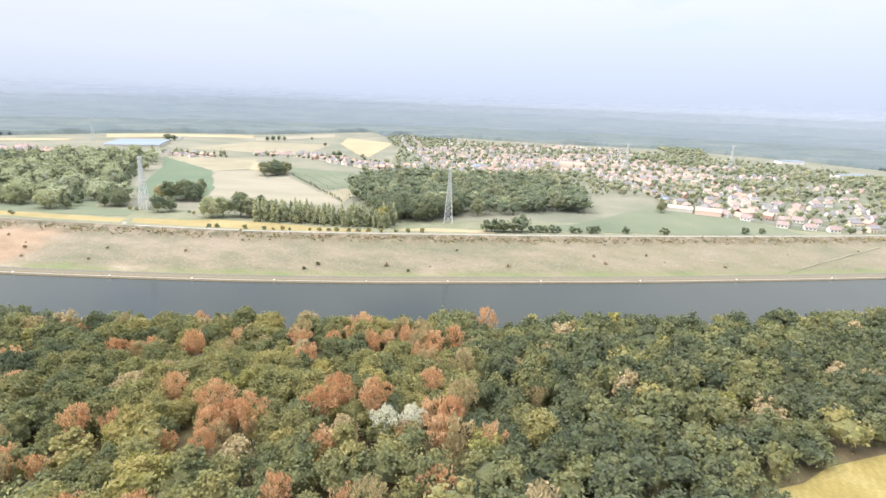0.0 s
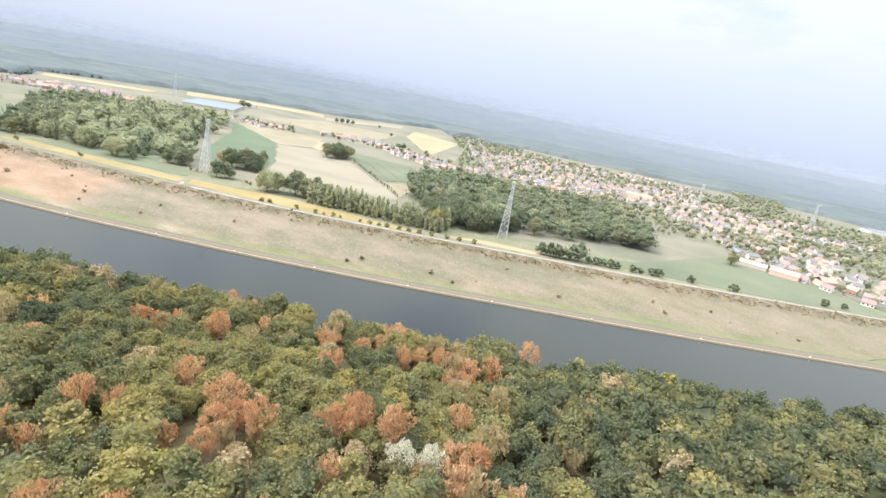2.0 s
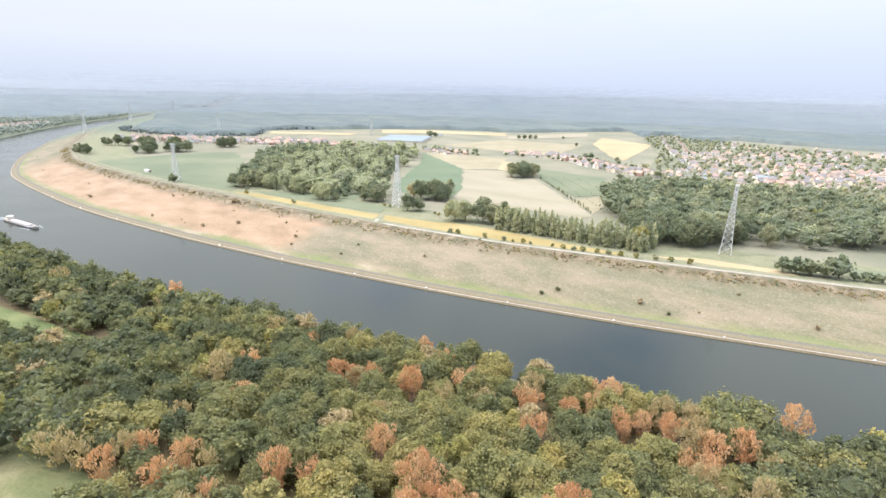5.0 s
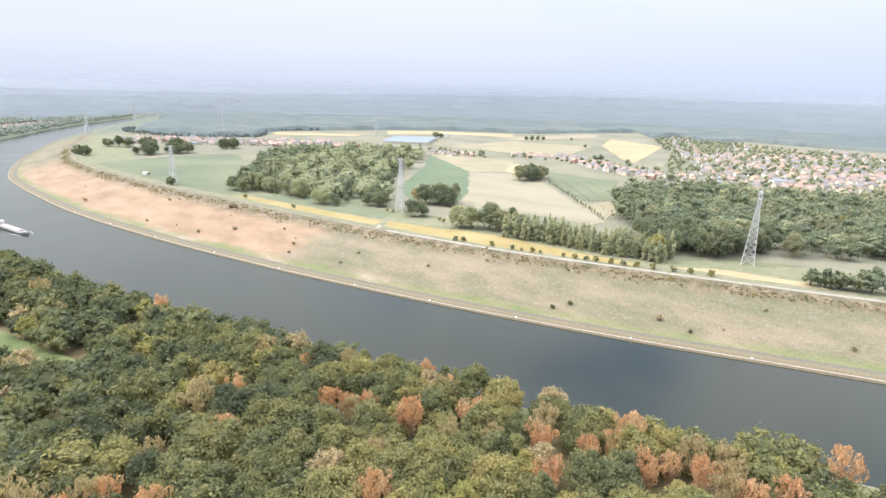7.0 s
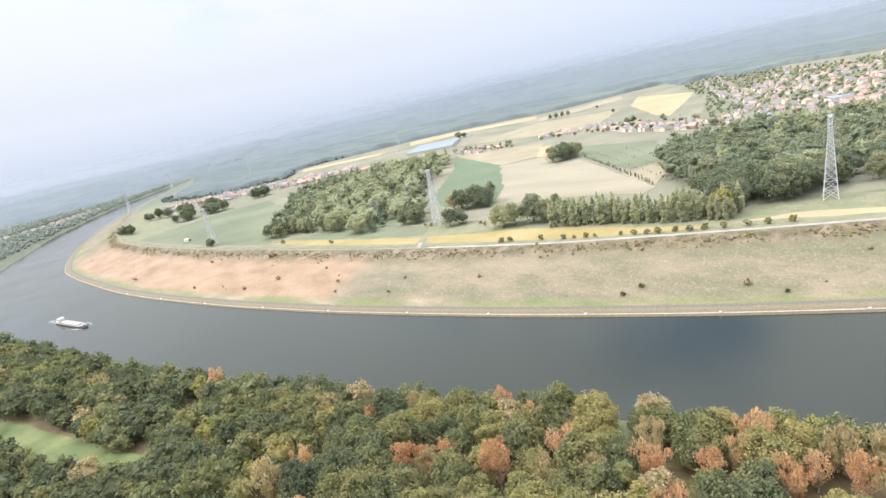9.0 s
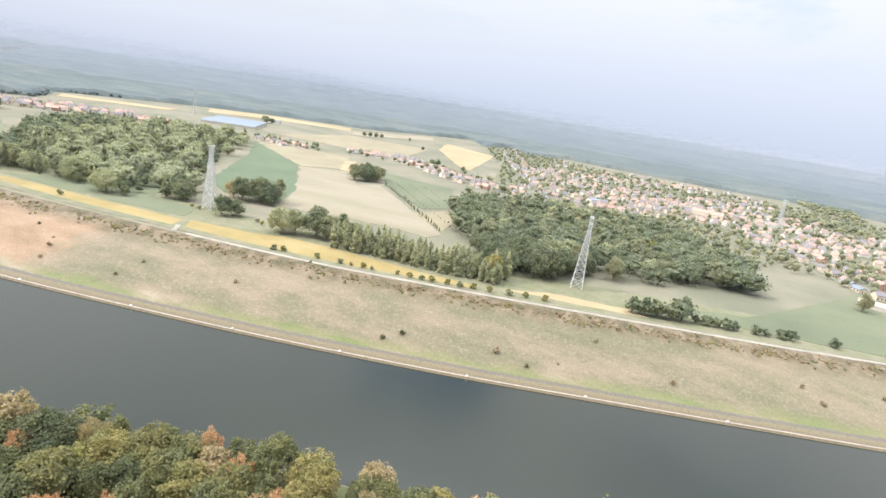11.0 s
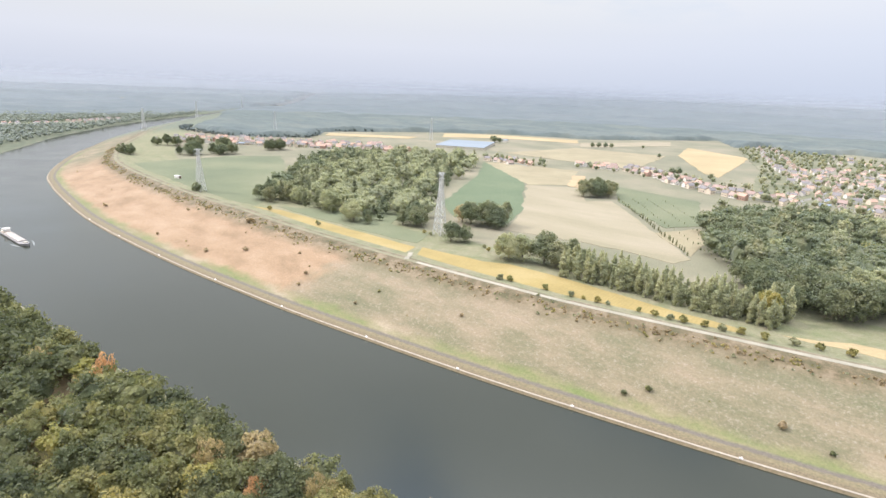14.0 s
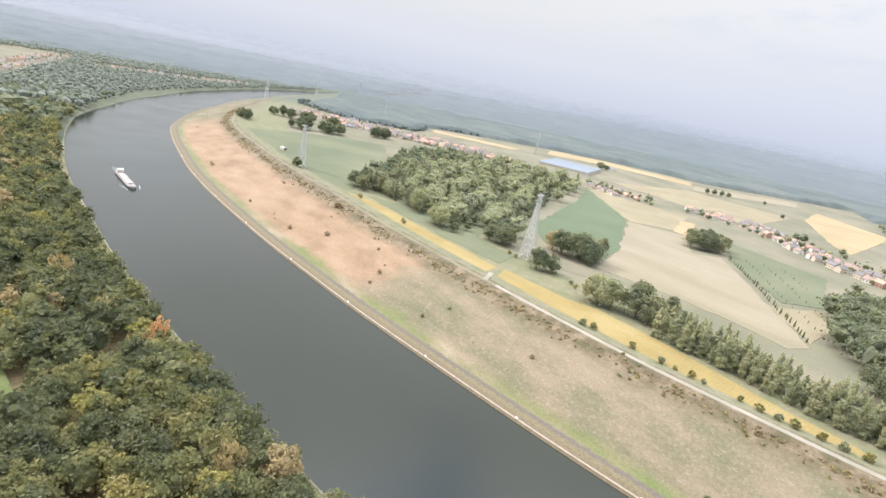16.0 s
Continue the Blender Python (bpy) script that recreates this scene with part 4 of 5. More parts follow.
for x, y in ((9, 255), (-12, 247), (27, 261), (-28, 253), (14, 262)):
    single.append(("airy", "rust", x, y, 5.2, 1.3))
for x, y in ((33, 252), (42, 254)):
    single.append(("airy", "grey", x, y, 5.0, 1.0))
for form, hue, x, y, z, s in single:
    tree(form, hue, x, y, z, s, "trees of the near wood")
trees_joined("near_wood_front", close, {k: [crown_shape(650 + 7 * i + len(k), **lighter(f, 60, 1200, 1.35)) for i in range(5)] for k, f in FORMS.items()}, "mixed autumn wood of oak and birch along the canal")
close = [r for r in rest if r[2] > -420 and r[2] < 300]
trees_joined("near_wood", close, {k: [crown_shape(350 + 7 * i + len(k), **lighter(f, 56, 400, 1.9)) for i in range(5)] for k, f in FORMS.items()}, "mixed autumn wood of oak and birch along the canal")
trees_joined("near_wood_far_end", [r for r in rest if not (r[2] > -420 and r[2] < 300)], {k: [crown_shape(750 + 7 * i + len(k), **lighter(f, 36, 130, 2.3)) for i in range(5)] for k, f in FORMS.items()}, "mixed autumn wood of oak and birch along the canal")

# the wood round the outside of the bend
spots = scatter([(-2300, 120), (-700, 190), (-700, 345), (-800, 340), (-940, 380), (-1180, 490), (-1420, 660), (-1640, 850), (-1900, 1130), (-2300, 1500)], 13.0)
d, who = beside(spots[:, 0], spots[:, 1])
inland = -d - WIDTH[who]
gaps = [[(-1150, 170), (-1330, 190), (-1560, 250), (-1850, 320), (-1850, 470), (-1540, 400), (-1300, 330), (-1150, 300)], [(-1590, 470), (-1690, 480), (-1720, 700), (-1850, 900), (-1760, 960), (-1620, 720)]]
ok = (inland > 3) & ((inland < 55) | ~np.any([inside(c, spots[:, 0], spots[:, 1]) for c in gaps], axis=0))
rows = []
for (x, y), dd in zip(spots[ok], inland[ok]):
    if x > -950 and rng.uniform() < 0.4:
        continue
    form, hue = autumn(x, y)
    # farther round the bend, leaf colours carry painted haze
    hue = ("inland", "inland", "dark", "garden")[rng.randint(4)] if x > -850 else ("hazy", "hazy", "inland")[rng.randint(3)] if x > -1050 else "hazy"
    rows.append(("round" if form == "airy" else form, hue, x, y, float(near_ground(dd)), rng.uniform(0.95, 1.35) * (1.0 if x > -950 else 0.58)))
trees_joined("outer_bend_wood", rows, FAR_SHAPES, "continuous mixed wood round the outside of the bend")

# ---- woods on the inner side ----
LEFT_WOOD = [(-458, 521), (-415, 540), (-388, 546), (-345, 538), (-316, 535), (-318, 572), (-300, 590), (-330, 634), (-362, 692), (-432, 820), (-508, 965), (-548, 990), (-650, 920), (-680, 815), (-648, 735), (-560, 637), (-512, 592), (-490, 560)]
RIGHT_WOOD = [(-24, 564), (-5, 571), (22, 594), (68, 622), (121, 649), (163, 662), (172, 765), (118, 835), (47, 868), (-50, 830), (-110, 790), (-116, 752), (-91, 667), (-60, 615)]


def wood(name, poly, gap, chooser, singles, label, group):
    pts = scatter(poly, gap)
    pts = pts[np.argsort(pts[:, 1])]
    rest = []
    for i, (x, y) in enumerate(pts):
        form, hue, s = chooser(x, y)
        if i < singles:
            tree(form, hue, x, y, 14.9, s, group)
        else:
            rest.append((form, hue, x, y, 14.8, s))
    trees_joined(name, rest, MID_SHAPES, label)


def left_kind(x, y):
    """Dark oaks to the west; pale poplars in ranks to the east."""
    u = rng.uniform()
    east = (x + 470) * 0.5 + (y - 540) * 0.33 + 16 * float(wave(x, y, 70, 31))
    rank = math.sin((x * 0.86 + y * 0.5) / 5.2)
    if east > 22:
        return ("broad" if u < 0.7 else "tall", "poplar" if u < 0.65 else "garden", rng.uniform(1.05, 1.35)) if rank > 0.0 else ("round", "inland", rng.uniform(0.5, 0.8))
    if east > 0:
        return ("round" if u < 0.7 else "tall", "poplar" if u < 0.45 else "garden", rng.uniform(1.0, 1.35))
    return ("broad", "inland", rng.uniform(1.0, 1.35)) if u < 0.65 else ("round", "poplar" if u < 0.8 else "inland", rng.uniform(1.0, 1.35))


def right_kind(x, y):
    u = rng.uniform()
    if u < 0.006:
        return "round", "yellow", 1.2
    return ("broad" if u < 0.6 else "round"), ("inland" if u < 0.72 else "garden" if u < 0.90 else "poplar"), rng.uniform(0.95, 1.6)


wood("left_wood", LEFT_WOOD, 13.4, left_kind, 20, "mixed wood of dark oaks and pale poplars", "front trees of the mixed wood")
wood("right_wood", RIGHT_WOOD, 15.0, right_kind, 24, "dense dark green oak wood behind a pylon", "front trees of the oak wood")

LONE = [("broad", "dark", -262, 604, 1.05), ("broad", "dark", -249, 612, 1.1), ("round", "olive", -240, 622, 1.1), ("broad", "dark", -255, 626, 1.0), ("round", "tan", -272, 606, 0.9), ("round", "dark", -238, 608, 1.0),
        ("broad", "dark", -240, 549, 0.85), ("round", "dark", -232, 556, 0.75), ("broad", "dark", -290, 566, 0.95), ("round", "dark", -300, 575, 1.0), ("round", "dark", -302, 562, 0.8),
        ("broad", "poplar", -184, 541, 1.0), ("round", "poplar", -176, 546, 1.1), ("broad", "dark", -162, 552, 1.1), ("round", "olive", -152, 549, 0.95), ("round", "dark", -148, 558, 1.05), ("round", "dark", -138, 557, 0.9),
        ("broad", "olive", -252, 812, 1.0), ("broad", "dark", -240, 822, 1.1), ("round", "olive", -230, 830, 1.0), ("round", "dark", -246, 836, 1.1), ("round", "olive", -256, 846, 1.0), ("broad", "olive", -238, 850, 1.0),
        ("round", "dark", -536, 505, 0.62), ("broad", "dark", -560, 650, 0.9), ("broad", "dark", -545, 634, 0.95), ("round", "dark", -872, 577, 0.9), ("round", "dark", -884, 570, 1.0), ("round", "dark", -890, 584, 0.9), ("round", "yellow", -30, 548, 0.95),
        ("round", "olive", 250, 690, 0.8), ("broad", "dark", 150, 690, 0.9)]
for i in range(10):
    LONE.append((("broad", "round")[i % 2], "dark", -980 + 11 * i + rng.uniform(-5, 5), 668 + 8.0 * i + rng.uniform(-10, 10), rng.uniform(0.8, 1.15)))
for x, y, n in ((-822, 640, 5), (-818, 690, 5), (-822, 790, 6)):
    for i in range(n):
        LONE.append((("broad", "round")[i % 2], "dark", x + rng.uniform(-16, 16), y + rng.uniform(-16, 16), rng.uniform(0.75, 1.1)))
for form, hue, x, y, s in LONE:
    # out here the plain greens give way to the haze-paled ones
    tree(form, {"dark": "inland", "olive": "garden"}.get(hue, hue), x, y, 14.2, s * 1.3, "single trees on the fields")
for i in range(92):                                                        # a belt of poplars behind the ripe strip
    x = -142 + 1.32 * i + rng.uniform(-1.5, 1.5)
    tree("tall", "poplar", x, 538 + 5.5 * (i % 4) + rng.uniform(-2, 2), 15.0, rng.uniform(0.62, 1.22), "belt of poplars")
rows = []
for row in range(4):                                                       # a close row of young poplars by the mown field, thin rows behind
    count, size = ((34, 0.38), (20, 0.2), (20, 0.2), (20, 0.18))[row]
    for i in range(count):
        t = i / (count - 1)
        rows.append(("slim", "garden", -216 + 122 * t + row * 13 + rng.uniform(-1, 1), 822 - 178 * t + row * 12 + rng.uniform(-1, 1), 15.1, size * rng.uniform(0.7, 1.2)))
trees_joined("young_poplars", rows, MID_SHAPES, "rows of young slim poplars on a meadow")
HEDGES = [(62, 548, 1.3), (69, 549, 1.5), (77, 551, 1.4), (85, 552, 1.6), (93, 556, 1.7), (101, 556, 0.9), (107, 557, 1.0), (113, 558, 0.95), (119, 559, 1.05), (125, 561, 1.0), (138, 563, 1.0), (144, 564, 0.8), (153, 566, 1.0), (159, 567, 1.1),
          (186, 573, 1.05), (220, 575, 1.05), (300, 600, 1.0), (318, 606, 0.8)]
for x, y, s in HEDGES:
    tree("bush", "inland", x, y, 15.0, s * (1.65 if x < 97 else 1.3), "hedge bushes by the pasture", "near")
for i, (x, y, s) in enumerate([(-166, 503, 0.9), (-160, 505, 0.8), (-137, 507, 0.8), (-121, 508, 0.75), (-114, 509, 0.5), (-106, 510, 0.75), (-100, 510, 0.55), (-84, 513, 0.6), (-76, 513, 0.8), (-68, 514, 0.75), (-62, 515, 0.9), (-52, 517, 0.8), (-44, 518, 0.9),
                               (-36, 520, 0.9), (-26, 522, 0.8), (-14, 525, 0.9), (-4, 527, 0.8), (8, 530, 0.9), (-346, 508, 0.8), (-352, 512, 0.6), (-420, 512, 0.8), (-262, 551, 0.7), (-270, 553, 0.6), (-205, 548, 0.7), (-212, 553, 0.6)]):
    tree("bush", "olive" if i % 3 else "garden", x, y, 15.1, s * 0.95, "bushes along the ripe strip", "near")


def on_bank(x, y):
    """The height of the inner bank at a place."""
    d, who = beside([x], [y])
    d, k = d[0], INNER_SCALE[who[0]]
    d = 12 + (d - 12) / k if d > 12 else d
    return float(np.interp(d, [p[0] for p in FAR_PROFILE], [p[1] for p in FAR_PROFILE]))


SLOPE_SHRUBS = [(-65, 445, 1.0, "dark"), (-57, 452, 1.1, "dark"), (-9, 460, 1.2, "bramble"), (8, 457, 0.8, "dark"), (80, 478, 1.0, "bramble"), (155, 497, 1.0, "bramble"), (251, 516, 1.0, "bramble"), (147, 506, 0.8, "bramble"), (-370, 424, 1.2, "bramble"),
                (-342, 439, 1.2, "bramble"), (-388, 471, 1.9, "bramble"), (-382, 472, 1.4, "bramble"), (-442, 422, 0.8, "bramble"), (-272, 439, 0.9, "bramble"), (-266, 428, 0.8, "bramble"), (-572, 432, 1.4, "bramble"), (-218, 432, 0.7, "bramble"),
                (-214, 447, 0.7, "dark"), (-157, 452, 0.8, "bramble"), (40, 492, 0.7, "bramble"), (190, 517, 0.7, "dark"), (-300, 455, 0.7, "bramble"), (-470, 462, 1.0, "bramble")]
for x, y, s, hue in SLOPE_SHRUBS:
    tree("shrub", hue, x, y, on_bank(x, y) - 0.05, s * 1.15, "shrubs on the bank")
rows = []
for i in range(16000):                                                      # low scrub under the crest of the bank
    k = rng.randint(len(EDGE))
    if not -1000 < EDGE[k, 0] < 560:
        continue
    base = rng.normal(68, 3.0) if rng.uniform() < 0.86 else rng.uniform(20, 66)
    off = 12 + (base - 12) * INNER_SCALE[k]
    p = EDGE[k] + INLAND[k] * off + TAN[k] * rng.uniform(-4, 4)
    if wave(p[0], p[1], 40, 41) + rng.uniform(-0.4, 0.4) < (-0.5 if base > 60 else 0.95):
        continue
    z = np.interp(base, [q[0] for q in FAR_PROFILE], [q[1] for q in FAR_PROFILE])
    rows.append(("shrub", ("olive", "bramble", "bramble", "garden", "bramble")[rng.randint(5)], p[0], p[1], z - 0.4, rng.uniform(0.3, 0.68)))
trees_joined("bank_scrub", rows, FAR_SHAPES, "low brown scrub and brambles under the crest of the bank", "scrub")

# ---- far woods: a canopy that runs to the horizon ----
WOOD_LINE = [(-4900, 5000), (-4900, 3900), (-3600, 3330), (-2950, 2720), (-2330, 2080), (-1960, 1560), (-1640, 1150), (-1330, 880), (-1130, 850), (-1075, 880), (-980, 985), (-1090, 1110), (-1090, 1160), (-940, 1430), (-815, 1545), (-615, 1610),
             (-470, 1850), (-380, 1990), (-290, 1740), (-240, 1900), (-150, 1700), (-60, 1860), (60, 1800), (300, 1760), (560, 1740), (820, 1500), (960, 1240), (1040, 900), (1500, 1080), (2600, 1500), (4900, 2400), (4900, 5000)]


# crowns along the edge of the far woods
rows = []
edge = spline(WOOD_LINE[4:-4], 9.0)
side = np.gradient(edge, axis=0)
side /= np.linalg.norm(side, axis=1, keepdims=True)
for p, t in zip(edge, side):
    if math.hypot(p[0], p[1]) > 1640:
        continue
    for row in range(3):
        q = p + np.array([-t[1], t[0]]) * (row * 9 - 2) + rng.uniform(-4, 4, 2)
        rows.append((("round", "broad")[rng.randint(2)], ("dark", "dark", "olive", "poplar")[rng.randint(4)], q[0], q[1], 14.8, rng.uniform(0.3, 0.75)))
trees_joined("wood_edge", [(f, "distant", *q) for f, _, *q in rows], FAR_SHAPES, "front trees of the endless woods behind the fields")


def canopy(name, spacing, r0, r1, mask, base, mats, label):
    n = int(2 * r1 / spacing)
    ax = np.arange(n) * spacing - r1
    x, y = np.meshgrid(ax + AROUND[0], ax + AROUND[1], indexing="ij")
    jit = np.random.RandomState(int(spacing * 10))
    x = x + jit.uniform(-0.32, 0.32, x.shape) * spacing
    y = y + jit.uniform(-0.32, 0.32, y.shape) * spacing
    r = np.hypot(x - AROUND[0], y - AROUND[1])
    on = mask(x, y) & (r > r0) & (r < r1)
    z = base(x, y) + 9.5 + 3.5 * wave(x, y, 160, 51) + jit.uniform(-1, 1, x.shape) * (1.7 if spacing < 15 else 1.0)
    f = grid_faces(n, n)
    inner = on.ravel()[f]
    f = f[inner.any(1)]
    z = np.where(on, z, base(x, y) - 1.5)
    used, inv = np.unique(f, return_inverse=True)
    v = np.stack([x, y, z], -1).reshape(-1, 3)[used]
    me = quads(name, v, inv.reshape(-1, 4), mats, None, True)
    return tagged(new(name, me), label, "woods", kind="stuff")


def inner_mask(x, y):
    d, who = beside(x, y)
    d, who = d.reshape(x.shape), who.reshape(x.shape)
    by_water = (x < -1330) & (d < 420) & (d > np.where(who >= LAST - 1, 14, 150 * INNER_SCALE[who]))     # down to the bank beyond the bend
    return by_water | (inside(WOOD_LINE, x, y) & inside(WOOD_LINE, x - 18, y - 22))


def outer_mask(x, y):
    d, who = beside(x, y)
    far = (-d - WIDTH[who] > np.where(who >= LAST - 1, 10, 60)).reshape(x.shape)
    return far & (x < -2000)


canopy("far_wood", 9.0, 0, 2300, inner_mask, lambda x, y: 14.9 + rim(x, y), [F_DISTANT], "endless haze-tinted green woods behind the fields")
canopy("horizon_wood", 26.0, 2280, 4700, inner_mask, lambda x, y: 14.9 + rim(x, y), [F_HORIZON], "endless haze-tinted woods that fade towards the horizon")
canopy("outer_horizon_wood", 26.0, 1500, 4700, outer_mask, lambda x, y: np.where(beside(x, y)[1].reshape(x.shape) >= LAST - 1, 14.9, 5.4) + rim(x, y), [F_HORIZON], "endless haze-tinted woods beyond the bend")


# ---- pylons ----


def pylon(x, y, z, turn, height=50.0, base=4.1, label="tall grey lattice steel pylon with short crossarms"):
    ob = new("pylon")
    ob.empty_display_size = 1

    def half(h):
        t = h / height
        return base + (1.05 - base) * min(1.0, t / 0.84) ** 0.93

    levels = [0.0]
    while levels[-1] < height * 0.86:
        levels.append(levels[-1] + max(2.2, half(levels[-1]) * 1.55))
    levels[-1] = height * 0.86
    levels.append(height * 0.93)
    levels.append(height)
    for sx, sy in ((1, 1), (1, -1), (-1, 1), (-1, -1)):
        bm = bmesh.new()
        tube(bm, [(sx * half(a), sy * half(a), a) for a in levels], [0.29 - 0.08 * a / height for a in levels], 4)
        leg = part("leg", bm, M_STEEL, ob)
        bm = bmesh.new()
        box(bm, sx * base - 0.55, sx * base + 0.55, sy * base - 0.55, sy * base + 0.55, -0.8, 0.35)
        part("footing", bm, M_CONC, leg)
    corners = [(1, 1), (1, -1), (-1, -1), (-1, 1)]
    for i in range(4):
        bm = bmesh.new()
        (ax, ay), (bx, by) = corners[i], corners[(i + 1) % 4]
        for a, b in zip(levels, levels[1:]):
            ha, hb = half(a), half(b)
            bar(bm, (ax * ha, ay * ha, a), (bx * hb, by * hb, b), 0.22)
            bar(bm, (bx * ha, by * ha, a), (ax * hb, ay * hb, b), 0.22)
            bar(bm, (ax * hb, ay * hb, b), (bx * hb, by * hb, b), 0.2)
        part("bracing", bm, M_STEEL, ob)
    for h, reach in ((height * 0.985, 4.6), (height * 0.90, 3.8)):
        bm = bmesh.new()
        for s in (-1, 1):
            for o in (-0.9, 0.9):
                bar(bm, (0.0, o * 0.1 + s * reach, h), (o, s * 1.0, h + 0.9), 0.2)
                bar(bm, (0.0, o * 0.1 + s * reach, h), (o, s * 1.0, h - 0.5), 0.2)
            bar(bm, (0.9, s * 2.4, h), (-0.9, s * 2.4, h), 0.16)
        arm = part("crossarm", bm, M_STEEL, ob)
        for s in (-1, 1):
            bm = bmesh.new()
            tube(bm, [(0, s * reach, h), (0, s * reach, h - 0.5), (0, s * reach, h - 2.4)], [0.08, 0.16, 0.16], 6)
            part("insulator", bm, M_CERAM, arm)
    ob.matrix_basis = pose(x, y, z, 0, 0, turn)
    return tagged(ob, label, "pylon", "pylons of the power line")


first = pylon(-260, 560, 14.2, 2)
pylon(26, 575, 15.2, 2, 50.5, 3.9, "tall grey lattice steel pylon beside an oak wood")
pylon(-541, 512, 15.0, 8, 43.5, 3.7, "tall grey lattice steel pylon on a green meadow")
for x, y in ((-1257, 762), (-1704, 1113), (-2084, 1504), (-1097, 984), (-804, 1198), (300, 1080), (520, 1180)):
    m = pose(x, y, 14.8, 0, 0, 35)
    copy_thing(first, m)

# ---- houses ----


def house(wide, deep, tall, pitch, wall, roof, label, windows=3, simple=False):
    ob = new("house")
    hw, hd = wide / 2, deep / 2
    peak = tall + hd * pitch
    bm = bmesh.new()
    a = [bm.verts.new(p) for p in ((-hw, -hd, -0.4), (hw, -hd, -0.4), (hw, hd, -0.4), (-hw, hd, -0.4), (-hw, -hd, tall), (hw, -hd, tall), (hw, hd, tall), (-hw, hd, tall), (-hw, 0, peak), (hw, 0, peak))]
    for f in ((0, 1, 5, 4), (2, 3, 7, 6), (1, 2, 6, 9, 5), (3, 0, 4, 8, 7), (4, 5, 9, 8), (6, 7, 8, 9)):
        bm.faces.new([a[i] for i in f])
    part("wall", bm, wall, ob)
    bm = bmesh.new()
    o, t = 0.45, 0.28
    for s in (-1, 1):
        y1, z1 = s * (hd + o), tall - o * pitch
        q = [(-hw - o, y1, z1), (hw + o, y1, z1), (hw + o, 0, peak), (-hw - o, 0, peak)]
        lo = [bm.verts.new((x, y, z + 0.03)) for x, y, z in q]
        up = [bm.verts.new((x, y, z + 0.03 + t)) for x, y, z in q]
        bm.faces.new(up)
        bm.faces.new(lo[::-1])
        for i in range(4):
            bm.faces.new((lo[i], lo[(i + 1) % 4], up[(i + 1) % 4], up[i]))
    rf = part("roof", bm, roof, ob)
    bm = bmesh.new()
    box(bm, hw * 0.45, hw * 0.45 + 0.8, -0.4, 0.4, peak - 0.9, peak + 1.1)
    box(bm, hw * 0.45 - 0.08, hw * 0.45 + 0.88, -0.48, 0.48, peak + 0.95, peak + 1.12)
    part("chimney", bm, M_BRICK, rf)
    if not simple:
        for s in (-1, 1):
            for i in range(windows):
                x = -hw + wide * (i + 0.5) / windows
                bm = bmesh.new()
                box(bm, x - 0.65, x + 0.65, s * hd - 0.03, s * hd + 0.05, 1.0, 2.3)
                part("window", bm, M_GLASS, ob)
        bm = bmesh.new()
        box(bm, hw - 0.02, hw + 0.06, -0.5, 0.5, 0.0, 2.1)
        part("door", bm, M_DOOR, ob)
    return tagged(ob, label, "house")


PROTOS = [house(9, 7.0, 4.6, 0.75, M_WHITE, M_TILE, "white rendered house with an orange tiled roof"),
          house(10, 7.2, 3.2, 0.85, M_WHITE, M_RUSSET, "low white house with a russet tiled roof"),
          house(9.5, 7.4, 5.0, 0.8, M_BRICK, M_TILE, "red brick house with an orange tiled roof"),
          house(11.5, 8.0, 3.3, 0.7, M_PINK, M_TILE, "pale brick bungalow with an orange tiled roof"),
          house(10, 7.8, 4.8, 0.7, M_CREAM, M_SLATE, "cream rendered house with a dark slate roof"),
          house(8, 6.6, 4.6, 0.9, M_CREAM, M_SLATE, "tall cream house with a steep dark roof"),
          house(12, 7.6, 3.0, 0.55, M_CREAM, M_GREYROOF, "long cream bungalow with a grey roof")]
unplaced = list(PROTOS)
FAR_HOUSES = []


def settle(kind, m, group):
    """The first house of a kind is set down itself; the others are copies."""
    if kind in unplaced:
        unplaced.remove(kind)
        kind.matrix_basis = m
        return tagged(kind, group=group)
    return tagged(copy_thing(kind, m), group=group)


def street(name, line, gap, chance, far=False, z=15.0, width=2.6, reach=15.0, group="houses of the village"):
    pts = spline(line, 9.0)
    tan = np.gradient(pts, axis=0)
    tan /= np.linalg.norm(tan, axis=1, keepdims=True)
    nrm = np.stack([-tan[:, 1], tan[:, 0]], 1)
    v = np.concatenate([np.stack([pts + nrm * s, ], 1) for s in (-width, width)], 1)
    v = np.concatenate([v, np.full((*v.shape[:2], 1), z + 0.38 + 0.02 * (len(line) % 5))], -1)
    tagged(new(name, quads(name, v.reshape(-1, 3), grid_faces(len(pts), 2), [M_ASPH])), "narrow grey village street", "street", kind="structure")
    along = np.r_[0, np.cumsum(np.linalg.norm(np.diff(pts, axis=0), axis=1))]
    for s in (-1, 1):
        at = rng.uniform(4, gap)
        while at < along[-1] - 6:
            i = int(np.searchsorted(along, at))
            if rng.uniform() < chance:
                p = pts[i] + nrm[i] * s * (reach + rng.uniform(-2.5, 5))
                turn = math.degrees(math.atan2(tan[i, 1], tan[i, 0])) + (90 if rng.uniform() < 0.25 else 0) + rng.uniform(-6, 6)
                if far:
                    FAR_HOUSES.append((p[0], p[1], z, radians(turn)))
                else:
                    settle(PROTOS[rng.choice(len(PROTOS), p=(0.15, 0.36, 0.05, 0.08, 0.12, 0.19, 0.05))], pose(p[0], p[1], z, 0, 0, turn), group)
                HOUSES.append((p[0], p[1]))
            at += gap * rng.uniform(0.8, 1.3)


